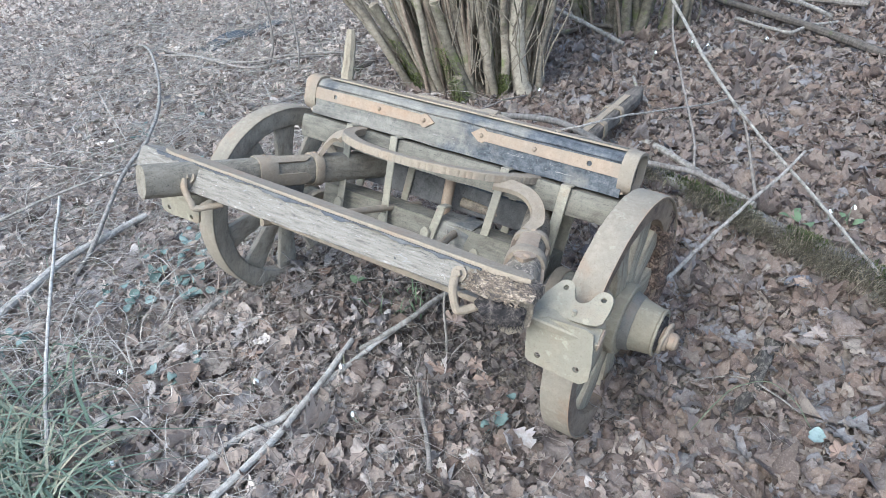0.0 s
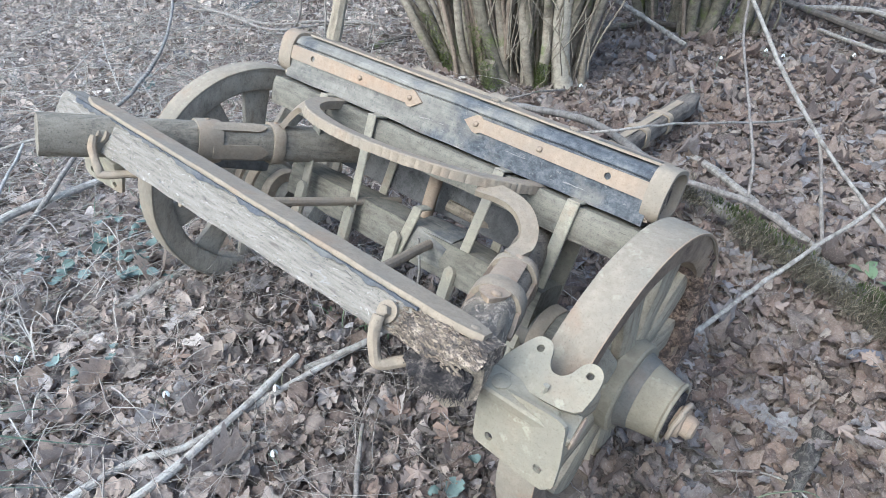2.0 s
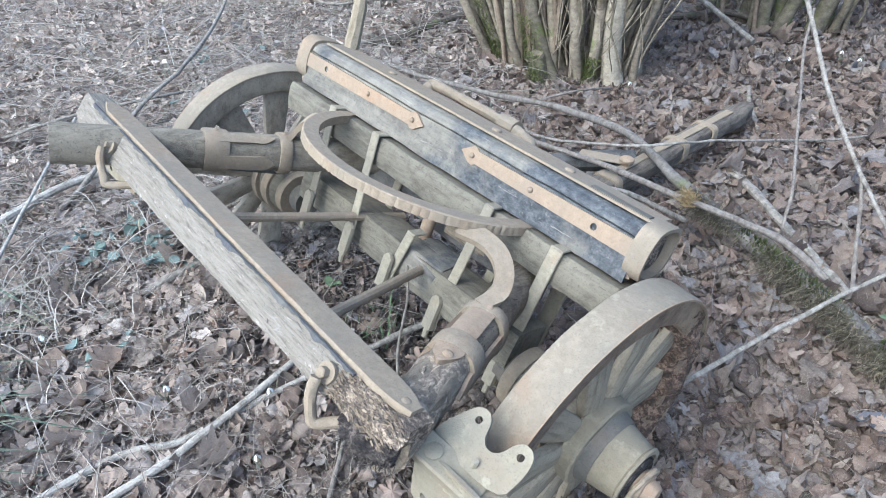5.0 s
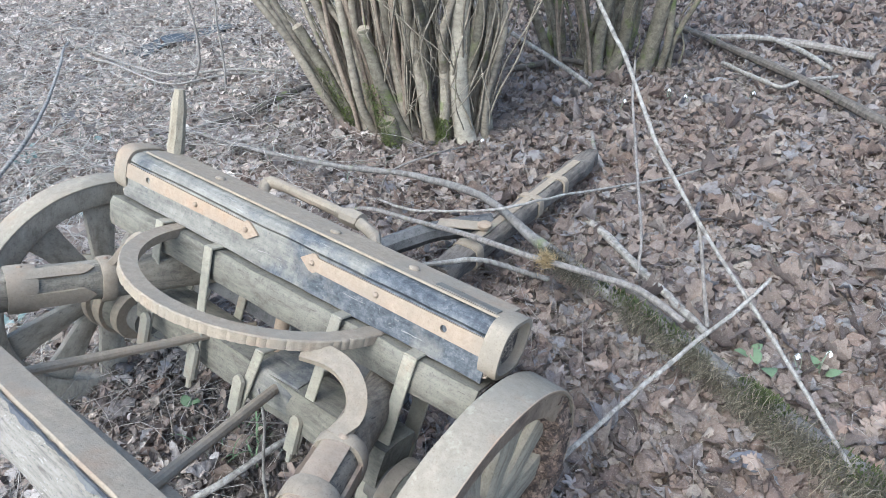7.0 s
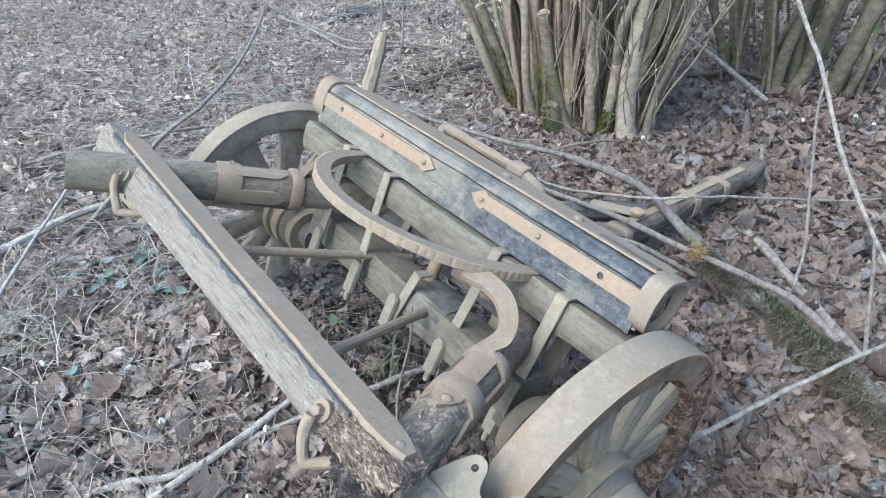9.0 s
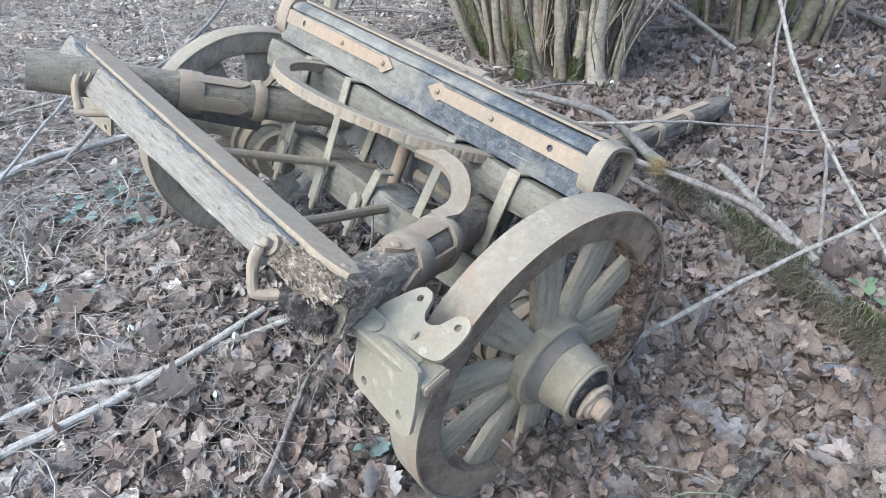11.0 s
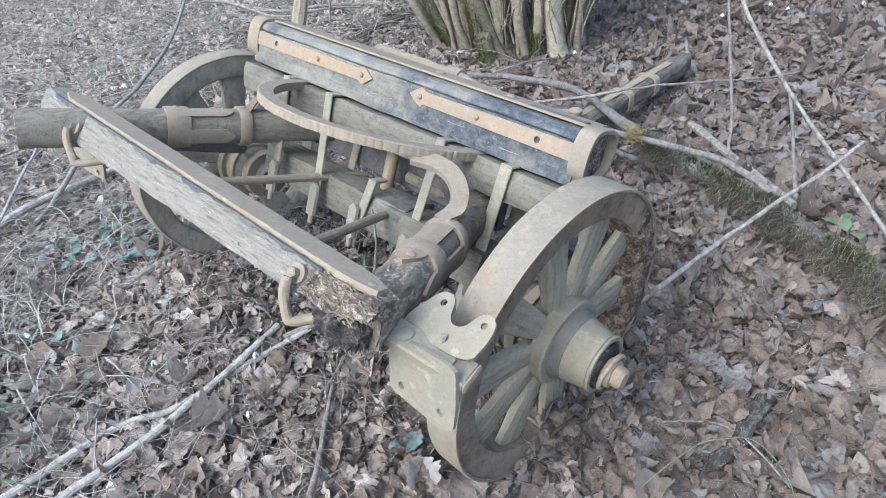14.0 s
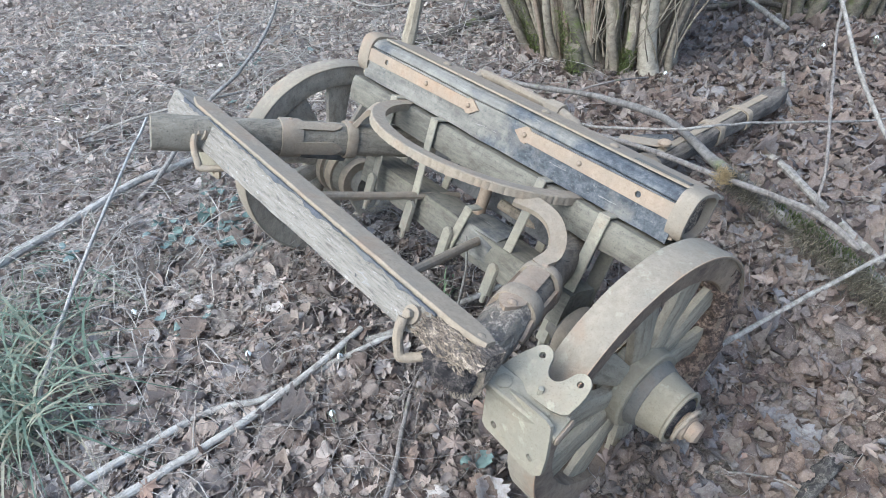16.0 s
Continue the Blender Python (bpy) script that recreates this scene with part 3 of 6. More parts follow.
# hanging tie straps with clips
def build_ties():
    def tie(s0, s1, v, w0, w1, clip=True, width=0.030, over=True):
        g = Geo().bar((s0, v, w0), (s1, v - 0.002, w1), width, 0.007, (1, 0, 0))
        if over:
            g.bar((s0, v - 0.003, w0), (s0, v + 0.05, w0 + 0.001), width, 0.007, (1, 0, 0))
        ob = g.make("tie_strap", IRON_GREY, cart, "flat olive-grey dusty iron tie strap")
        if clip:
            a, b = Vector((s1, v - 0.012, w1 + 0.11)), Vector((s1 - 0.002, v - 0.012, w1 + 0.005))
            rings = []
            for k in range(9):
                t = k / 8
                wd = 0.019 * math.sqrt(max(0.0, 1 - (1 - min(1, t / 0.14)) ** 2)) if t < 0.14 else 0.019
                p = a.lerp(b, t)
                wd = max(wd, 0.006)
                rings.append([p + Vector((-wd, 0, 0)), p + Vector((-wd * 0.8, -0.009, 0)), p + Vector((wd * 0.8, -0.009, 0)), p + Vector((wd, 0, 0))])
            Geo().loft(rings).make("clip", IRON_GREY, ob)
            Geo().turn([(0, 0.009), (0.03, 0.008)], frame3((s1, v - 0.012, w1 + 0.006), (0, 0, -1), (1, 0, 0)), 8).make("stud", IRON_GREY, ob)

    tie(-0.385, -0.374, -0.062, 0.003, -0.375)
    tie(-0.187, -0.168, -0.062, 0.003, -0.377)
    tie(0.060, 0.023, -0.075, -0.180, -0.371)
    tie(0.254, 0.216, -0.062, 0.003, -0.390)
    tie(0.465, 0.448, -0.062, 0.003, -0.40, width=0.034)
    tie(-0.18, -0.205, 0.098, -0.02, -0.33, clip=False, over=False)
    tie(-0.40, -0.42, 0.098, -0.02, -0.33, clip=False, over=False)
    tie(0.24, 0.235, 0.098, -0.02, -0.33, clip=False, over=False)
    tie(0.45, 0.438, 0.098, -0.02, -0.36, clip=False, width=0.045, over=False)


build_ties()


# turntable ring, its horns
def build_ring():
    a0, a1 = radians(176), radians(366)
    rings = []
    for k in range(241):
        a = lerp(a0, a1, k / 240)
        end = min(k, 240 - k) / 16
        wd = 0.042 * min(1.0, 0.55 + 0.45 * end)
        dent = (0.0028 if k % 4 == 0 else 0.0) * (0.6 + 0.8 * noise.noise(Vector((k * 0.31, 0, 0))))
        ro, ri = 0.366 - dent, 0.366 - wd
        c, s = math.cos(a), math.sin(a)
        z0, z1 = -0.020, 0.004
        rings.append([(ri * c, ri * s, z0), (ro * c, ro * s, z0), (ro * c, ro * s, z1 - 0.003), ((ro - 0.003) * c, (ro - 0.003) * s, z1), (ri * c, ri * s, z1)])
    g = Geo().loft(rings)
    g.v = [Vector((p.x, p.y, p.z)) + noise.noise_vector(p * 60) * (0.0012 if p.z < 0.002 else 0.0005) for p in g.v]
    g.make("turntable_ring", IRON, cart, "half ring of dusty iron with hammered edge")

    def horn(side):
        pts = [(0.285, -0.20, -0.024), (0.34, -0.178, -0.026), (0.395, -0.178, -0.036), (0.435, -0.19, -0.065), (0.452, -0.215, -0.10), (0.450, -0.26, -0.122)]
        if side < 0:
            pts = [(0.315, -0.175, -0.024), (0.355, -0.150, -0.028), (0.390, -0.140, -0.045), (0.412, -0.145, -0.075), (0.420, -0.155, -0.100), (0.422, -0.170, -0.118)]
        pts = spline([(side * s, v, w) for s, v, w in pts], 18)
        rings = []
        for i, p in enumerate(pts):
            d = (pts[min(i + 1, 17)] - pts[max(i - 1, 0)]).normalized()
            across = Vector((side * 0.45, 0.8, 0.35))
            across = (across - d * across.dot(d)).normalized()
            up = d.cross(across)
            w, h = lerp(0.024, 0.019, i / 17), 0.008
            rings.append([p + across * w + up * h, p + across * w - up * h, p - across * w - up * h, p - across * w + up * h])
        Geo().loft(rings).make("horn", IRON, cart, "curved flat iron horn carrying the ring")

    horn(1)
    horn(-1)


build_ring()


# the two arms that run forward from under the bed
def arm_at(side, t):
    """Middle of an arm, t from the rear end (0) to the front end (1)."""
    return Vector((side * lerp(0.335, 0.615, t), lerp(0.14, -0.70, t), lerp(-0.135, -0.228, t)))


def build_arm(side):
    def ring(t, grow=0.0, ww=0.046, hh=0.052, sides=16):
        p = arm_at(side, t)
        d = (arm_at(side, 1) - arm_at(side, 0)).normalized()
        x = d.cross(Vector((0, 0, 1))).normalized()
        y = x.cross(d)
        out = []
        for k in range(sides):
            a = 2 * math.pi * (k + 0.5) / sides
            c, s = math.cos(a), math.sin(a)
            rr = (abs(c) ** 2.5 + abs(s) ** 2.5) ** (-1 / 2.5)
            out.append(p + x * c * rr * (ww + grow) + y * s * rr * (hh + grow))
        return out

    front = 0.93 if side > 0 else 1.035
    st = [front * k / 150 for k in range(151)]
    g = Geo().loft([ring(t, sides=40) for t in st])
    rot = (lambda p: 0.12 + 0.88 * min(1.0, max(0.0, (-0.42 - p.y) * 12))) if side > 0 else (lambda p: 0.16)
    g.rough(0.006, 14, rot).flaky(arm_at(side, 1) - arm_at(side, 0), rot, 0.0045, (14.0, 90.0))
    arm = g.make("arm", WOOD_Y if side > 0 else ARM_GREY, cart, "split weathered wooden arm, rotten at its front end" if side > 0 else "split weathered wooden arm with iron collars")

    if side > 0:
        shell = Geo().loft([ring(lerp(0.60, 0.925, k / 110), 0.001, sides=64) for k in range(111)])
        shell.rough(0.006, 18).flaky(arm_at(side, 1) - arm_at(side, 0), lambda p: min(1.0, max(0.1, (-0.41 - p.y) * 9)), 0.0042, (30.0, 95.0), 0.8)
        shell.make("rotten_front", BARK_BROWN, arm, "crumbling brown bark-like front of the arm", 60)

    def collar(t0, t1, label="wrapped iron collar"):
        thick = 0.0125 if side > 0 else 0.0085
        rings = [ring(q, g, sides=32) for q, g in ((t0, 0.001), (t0, thick - 0.002), (lerp(t0, t1, 0.1), thick - 0.0005), (lerp(t0, t1, 0.5), thick), (lerp(t0, t1, 0.9), thick - 0.0005), (t1, thick - 0.002), (t1, 0.001))]
        Geo().loft(rings, caps=False).rough(0.0015, 25).make("collar", IRON, arm, label)

    def tongue(t0, t1, k0, k1):
        """A strap lying along the arm over a few of its sides, with a spear tip at t1."""
        rings = []
        for i in range(13):
            t = lerp(t0, t1, i / 12)
            full, inner = ring(t, 0.0105), ring(t, -0.002)
            mid = (k0 + k1) / 2
            half = (k1 - k0) / 2 * (1.0 if i < 9 else (1.10, 1.0, 0.66, 0.08)[i - 9])
            def on(r, k):
                k %= 16
                return r[int(k)].lerp(r[(int(k) + 1) % 16], k - int(k))
            ks = [mid - half, mid - half / 2, mid, mid + half / 2, mid + half]
            rings.append([on(full, k) for k in ks] + [on(inner, k) for k in reversed(ks)])
        Geo().loft(rings).make("strap", IRON_RUST if side > 0 else IRON, arm, "tan rusty iron strap with spear tip")

    top = 3.5
    inner = 7.5 if side < 0 else -0.5
    outer = -0.5 if side < 0 else 7.5
    if side > 0:
        collar(0.440, 0.478)
        collar(0.595, 0.655)
        tongue(0.445, 0.725, top - 1.7, top + 1.0)
        tongue(0.445, 0.720, outer - 1.0, outer + 1.2)
        tongue(0.445, 0.70, inner - 1.2, inner + 1.2)
    else:
        collar(0.345, 0.385)
        collar(0.548, 0.622)
        tongue(0.58, 0.405, inner - 0.2, inner + 1.5)
        tongue(0.58, 0.405, inner - 3.2, inner - 1.9)
    d = (arm_at(side, 1) - arm_at(side, 0)).normalized()
    up = d.cross(Vector((0, 0, 1))).normalized().cross(d)
    for t in ((0.460, 0.693) if side > 0 else (0.365, 0.585)):
        bolt(arm, arm_at(side, t) + up * (0.062 if side > 0 else 0.058), up, 0.011 if side > 0 else 0.007, IRON_RUST, 0.8)
    return arm


build_arm(1)
build_arm(-1)


# front bar across the arms
def bar_at(s):
    """Middle of the top of the front bar."""
    k = (s + 0.78) / 1.44
    return Vector((s, lerp(-0.540, -0.625, k), lerp(-0.168, -0.141, k)))


def bar_depth(s):
    """The bar is deeper at its sound end."""
    return 0.97 - 0.36 * s


def build_front_bar():
    prof = [(0.034, 0.0), (-0.029, 0.0), (-0.035, -0.006), (-0.047, -0.026), (-0.058, -0.050), (-0.064, -0.068), (-0.04, -0.078), (0.026, -0.078), (0.034, -0.04)]
    def dense(outline, parts):
        return [tuple(lerp(a, b, i / parts) for a, b in zip(p, q)) for p, q in zip(outline, outline[1:] + outline[:1]) for i in range(parts)]

    prof = dense(prof, 3)
    rings, n = [], 180
    for k in range(n + 1):
        s = -0.855 + 1.40 * k / n
        p = bar_at(s)
        size = 1.0
        if k > n - 10:
            size = 1.0 - 0.05 * (k - (n - 10))
        if k < 16:
            size = 0.72 + 0.28 * math.sin(k / 16 * math.pi / 2)
        rings.append([p + Vector((0, v * size, w * size * bar_depth(s) - 0.004)) for v, w in prof])
    g = Geo().loft(rings)
    rot = lambda p: max(0.35, min(1.0, (p.x - 0.40) * 6))
    g.rough(0.005, 12, rot).flaky((1, 0, 0), rot, 0.0030, (9.0, 100.0))
    body = g.make("front_bar", PEELING, cart, "grey weathered wooden front bar with peeling surface")
    # rotten end: a crumbling shell with flakes, and a black clod below
    rings = []
    shell = dense([(0.030, -0.004), (-0.029, -0.003), (-0.035, -0.010), (-0.047, -0.028), (-0.057, -0.050), (-0.062, -0.068), (-0.04, -0.077), (0.024, -0.076), (0.031, -0.04)], 7)
    for k in range(141):
        q = 0.480 + 0.168 * k / 140
        b = bar_at(q)
        grow = 0.92 + 0.07 * min(1, k / 40)
        deep = grow * (1.0 - 0.50 * max(0.0, (k - 50) / 90) ** 1.3)
        rings.append([b + Vector((0, v * grow * (1.0 - 0.2 * max(0.0, (k - 90) / 50)), w * deep * bar_depth(q) - 0.003)) for v, w in shell])
    gone = lambda p: min(1.0, max(0.15, (p.x - 0.49) * 14))
    Geo().loft(rings).rough(0.004, 16, gone).flaky((1, 0, 0), gone, 0.0036, (45.0, 120.0), 0.8).make("rotten_end", ROTTEN, body, "flaking bark-like rotten wood, dark and tan", 60)
    rings = []
    for k in range(61):
        t = k / 60
        p = Vector((lerp(0.505, 0.628, t), lerp(-0.648, -0.632, t), -0.226))
        r = 0.038 * math.sin(math.pi * (0.06 + 0.88 * t)) ** 0.6
        rings.append([p + Vector((0, math.cos(a) * r, math.sin(a) * r * 0.9)) for a in (2 * math.pi * j / 44 for j in range(44))])
    clod = Geo().loft(rings).rough(0.009, 26).flaky((1, 0, 0), lambda p: 1.0, 0.005, (55.0, 70.0), 0.8).make("rotten_clod", ROT_BLACK, body, "black fibrous rotten wood under the bar end", 60)
    rs = np.random.default_rng(77)
    g = Geo()
    for k in range(260):
        t = rs.random()
        a = rs.uniform(-2.9, 0.2)
        r = 0.038 * math.sin(math.pi * (0.06 + 0.88 * t)) ** 0.6
        p = Vector((lerp(0.505, 0.628, t), lerp(-0.648, -0.632, t) + math.cos(a) * r, -0.226 + math.sin(a) * r * 0.9))
        q = p + Vector((rs.normal() * 0.008, math.cos(a) * 0.006 + rs.normal() * 0.006, -rs.uniform(0.004, 0.020)))
        g.tube([p, p.lerp(q, 0.5) + Vector((rs.normal() * 0.003, 0, 0)), q], [0.0010, 0.0008, 0.0004], 3)
    g.make("fibre_fringe", ROT_BLACK, clod, "hanging black fibre fringe")
    # loose scales standing off the rotten face
    g = Geo()
    for k in range(420):
        q = rs.uniform(0.455, 0.632)
        h = rs.random()
        b = bar_at(q) + Vector((0, lerp(-0.032, -0.062, h), lerp(-0.004, -0.066, h) * bar_depth(q)))
        d = Vector((1.0, rs.normal() * 0.25, rs.normal() * 0.35 - 0.15)).normalized() * rs.choice((-1.0, 1.0))
        n = Vector((rs.normal() * 0.2, -1.0, 0.4 + rs.normal() * 0.25)).normalized()
        a = d.cross(n).normalized() * rs.uniform(0.0006, 0.0020)
        ln = rs.uniform(0.003, 0.011)
        tip = b + d * ln + n * rs.uniform(-0.001, 0.0025)
        g.loft([[b - a, b + a, b + a + n * 0.0012, b - a + n * 0.0012], [b.lerp(tip, 0.6) - a * 1.2, b.lerp(tip, 0.6) + a, b.lerp(tip, 0.6) + a + n * 0.001, b.lerp(tip, 0.6) - a * 1.2 + n * 0.001], [tip - a * 0.4, tip + a * 0.4, tip + a * 0.4 + n * 0.0006, tip - a * 0.4 + n * 0.0006]])
    g.make("flaking_layer", SCALES, body, "golden-brown loose scales of rotten wood")
    # iron strip along the top
    rings = []
    for k in range(61):
        s = -0.755 + 1.375 * k / 60
        p = bar_at(s)
        w = 0.0275 * min(1.0, 0.25 + k / 4) * (1.0 if k < 57 else (0.96, 0.88, 0.70, 0.40)[k - 57])
        rings.append([p + Vector((0, w + 0.006, -0.012)), p + Vector((0, w + 0.006, 0.004)), p + Vector((0, w + 0.003, 0.0075)), p + Vector((0, -w + 0.002, 0.0075)), p + Vector((0, -w, 0.004)), p + Vector((0, -w, -0.006))])
    Geo().loft(rings).rough(0.0012, 15).make("iron_strip", IRON, body, "brown iron strip along the bar top")
    bolt(body, bar_at(0.595) + Vector((0, 0, 0.006)), (0, 0, 1), 0.009, IRON, 0.5)

    # ragged blue-black line along the strip's lower edge
    rings = []
    for k in range(241):
        q = -0.76 + 1.26 * k / 240
        b = bar_at(q)
        low = -0.004 - 0.012 * max(0.0, noise.noise(Vector((q * 9, 0.3, 0))) + 0.15) - 0.005 * noise.noise(Vector((q * 61, 1.3, 0)))
        rings.append([b + Vector((0, -0.0325, 0.0)), b + Vector((0, -0.0375, 0.0)), b + Vector((0, -0.0375 + 0.55 * (low + 0.005), low)), b + Vector((0, -0.030, low))])
    Geo().loft(rings).rough(0.001, 60).make("dark_edge", DARK_EDGE, body, "ragged blue-black line along the strip")

    # hooks on the front face
    def hook(eye, drop, back, name="hook"):
        e = Vector(eye)
        pts = spline([e + Vector((0.0, -0.012, 0.0)), e + Vector((drop.x * 0.3, -0.020, -0.03)), e + drop, e + drop + Vector((0.012, 0.006, -0.010)), e + back], 16)
        ob = Geo().tube(pts, 0.0105, 10, 0.0012, 40).make("hook", IRON, body, "bent rusty iron hook")
        m = frame3(e + Vector((0, 0.014, 0)), (0, -1, 0.35), (1, 0, 0))
        Geo().turn([(0, 0.020), (0.008, 0.020), (0.009, 0.016)], m, 16).make("washer", IRON, body)
        Geo().turn([(0.004, 0.011), (0.022, 0.011), (0.024, 0.008)], m, 6).make("nut", IRON, body)

    hook((0.455, -0.676, -0.172), Vector((0.020, -0.018, -0.066)), Vector((0.066, 0.032, -0.058)))
    hook((-0.550, -0.622, -0.207), Vector((0.052, -0.018, -0.068)), Vector((0.115, 0.045, -0.055)))


build_front_bar()


def build_braces():
    Geo().bar((-0.54, -0.494, -0.273), (0.53, -0.494, -0.273), 0.075, 0.016, (0, 1, 0)).rough(0.002, 8).make("cross_board", IRON, cart, "dusty brown cross plate between the arms")
    Geo().tube(spline([(-0.290, -0.55, -0.282), (-0.204, -0.2, -0.260), (-0.130, 0.10, -0.241)], 12), 0.0125, 10, 0.001).make("brace_rod", IRON, cart, "thin straight iron brace rod")
    Geo().tube(spline([(0.239, -0.52, -0.2545), (0.156, -0.2, -0.258), (0.079, 0.10, -0.260)], 12), 0.0135, 10, 0.001).make("brace_rod", IRON, cart, "thin straight iron brace rod")


build_braces()


def build_bracket(side):
    """A step bracket in front of a wheel: bar, eared plate, hanging flap. The far one has dropped."""
    bar = Geo().bar((side * 0.600, -0.565, -0.232), (side * 0.787, -0.535, -0.249), 0.058, 0.024, (0, 0.9, 0.42), 0.004).rough(0.0012, 20)
    ob = bar.make("step_bracket", IRON_LICHEN, cart, "lichened iron step bracket with eared plate")
    if side < 0:
        ob.location = (-0.02, 0.065, -0.075)
    up = Vector((0, 0.055, 0.062)).normalized()
    m = frame3((side * 0.615, -0.535, -0.232), (side, -0.06, 0.03), up)
    o = [(0, 0), (0.165, 0), (0.172, 0.055), (0.168, 0.085), (0.155, 0.098), (0.138, 0.098), (0.126, 0.086), (0.118, 0.062), (0.105, 0.050), (0.088, 0.050), (0.077, 0.062), (0.070, 0.086), (0.058, 0.098), (0.040, 0.098), (0.028, 0.088), (0.0, 0.03)]
    plate("eared_plate", rounded(o), [(0.049, 0.076, 0.007), (0.147, 0.076, 0.007)], 0.008, m, IRON_LICHEN, ob)
    m = frame3((side * 0.607, -0.563, -0.236), (side, -0.10, 0.07), (0, 0.22, -1))
    drop = 1.0 if side > 0 else 0.66
    o = [(x, y * drop) for x, y in ((0, 0), (0.172, -0.004), (0.176, 0.080), (0.172, 0.130), (0.150, 0.150), (0.012, 0.138), (0.0, 0.128))]
    plate("flap", rounded(o, 2, 0.10), [(0.034, 0.112 * drop, 0.0085), (0.138, 0.112 * drop, 0.0085)], 0.008, m, IRON_LICHEN, ob)
    Geo().bar((side * 0.783, -0.5355, -0.2486), (side * 0.793, -0.534, -0.2494), 0.060, 0.026, (0, 0.9, 0.42), 0.004).rough(0.0015, 40).make("bar_end", IRON_RUST, ob, "rust-red sawn bar end")
    for s, v, w in ((0.645, -0.5635, -0.2252), (0.735, -0.549, -0.2334)):
        bolt(ob, (side * s, v, w), (0, -0.42, 0.9), 0.017, IRON_LICHEN, 0.55)
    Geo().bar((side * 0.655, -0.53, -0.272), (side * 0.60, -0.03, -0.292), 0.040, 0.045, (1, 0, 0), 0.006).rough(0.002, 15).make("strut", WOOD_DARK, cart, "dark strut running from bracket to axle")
    Geo().tube([(side * 0.71, -0.535, -0.218), (side * 0.712, -0.54, -0.200)], 0.006, 6).make("bent_nail", IRON_GREY, ob)


build_bracket(1)
build_bracket(-1)


def build_wheel(centre, axis, phase, decay):
    """A ten-spoked wooden wheel with an iron tyre; the local x axis points outward."""
    x = Vector(axis).normalized()
    m = frame3(centre, x, (0, 1, 0))
    # felloes
    n, rings = 80, []
    for k in range(n + 1):
        a = 2 * math.pi * k / n
        c, s = math.cos(a), math.sin(a)
        prof = [(-0.080, 0.325), (-0.074, 0.316), (-0.012, 0.316), (-0.006, 0.325), (-0.006, 0.3855), (-0.080, 0.3855)]
        rings.append([m @ Vector((px, r * c, r * s)) for px, r in prof])
    g = Geo().loft(rings, caps=False)
    mi = m.inverted()
    g.rough(0.0018, 35)
    wheel = g.make("wheel", WOOD_RIM if decay else WOOD_PALE, cart, "wooden wheel, felloes rotting at the back" if decay else "wooden wheel half sunk in leaves")
    rings = []
    for k in range(97):
        a = 2 * math.pi * k / 96
        c, s = math.cos(a), math.sin(a)
        rings.append([m @ Vector((px, r * c, r * s)) for px, r in ((-0.084, 0.384), (-0.084, 0.390), (-0.080, 0.3925), (-0.004, 0.3925), (0.0, 0.390), (0.0, 0.384))])
    Geo().loft(rings, caps=False).rough(0.0012, 12).make("tyre", TYRE, wheel, "dusty olive-grey iron tyre with rusty edge")
    Geo().loft([[m @ Vector((px, r * math.cos(2 * math.pi * k / 96), r * math.sin(2 * math.pi * k / 96))) for px, r in ((-0.001, 0.3865), (0.002, 0.3865), (0.002, 0.3905), (-0.001, 0.3905))] for k in range(97)], caps=False).make("rust_edge", IRON_RUST, wheel, "rust-red edge of the tyre")
    if decay:
        rings = []
        for k in range(161):
            a = radians(lerp(-34, 62, k / 160))
            c, sn = math.cos(a), math.sin(a)
            full = min(1.0, k / 14, (160 - k) / 14)
            lip, inn = -0.008 + 0.010 * full, 0.320 - 0.016 * full
            prof = [(-0.082, 0.3835), (-0.082, inn + 0.02), (-0.070, inn), (-0.030, inn), (-0.010, inn + 0.012), (lip, inn + 0.026), (lip, 0.3835)]
            prof = [(lerp(p0, q0, i / 6), lerp(p1, q1, i / 6)) for (p0, p1), (q0, q1) in zip(prof, prof[1:]) for i in range(6)]
            rings.append([m @ Vector((px, r * c, r * sn)) for px, r in prof])
        left = lambda p: 1.0 if (mi @ p).yz.length < 0.379 else 0.15
        Geo().loft(rings, wrap=False, caps=False).rough(0.010, 22, left).flaky((0, 0.35, 1), left, 0.0060, (40.0, 85.0), 0.8).make("rotten_felloe", ROT_RED, wheel, "red-brown crumbling rotten felloe", 60)
    for k in range(10):
        a = radians(phase + 36 * k)
        r = Vector((0, math.cos(a), math.sin(a)))
        t = Vector((0, -math.sin(a), math.cos(a)))
        rings = []
        for i in range(16):
            f = i / 15
            rad = lerp(0.07, 0.325, f)
            wd = lerp(0.027, 0.050, min(1, f * 1.1))
            th = lerp(0.018, 0.014, f)
            xx = lerp(-0.040, -0.046, f)
            ring = []
            for j in range(16):
                b = 2 * math.pi * (j + 0.5) / 16
                cc, ss = math.cos(b), math.sin(b)
                rr = (abs(cc) ** 4.5 + abs(ss) ** 4.5) ** (-1 / 4.5)
                ring.append(Vector((cc * rr * wd, xx + ss * rr * th, rad)))
            rings.append(ring)
        turned = Matrix((t, Vector((1, 0, 0)), r)).transposed().to_4x4()
        seed = Vector((k * 0.7, 0, 0))
        g = Geo().loft(rings)
        g.v = [p + noise.noise_vector((p + seed) * 20) * 0.0025 for p in g.v]
        g.make("spoke", WOOD_Z if decay else WOOD_PALE, wheel).matrix_basis = m @ turned
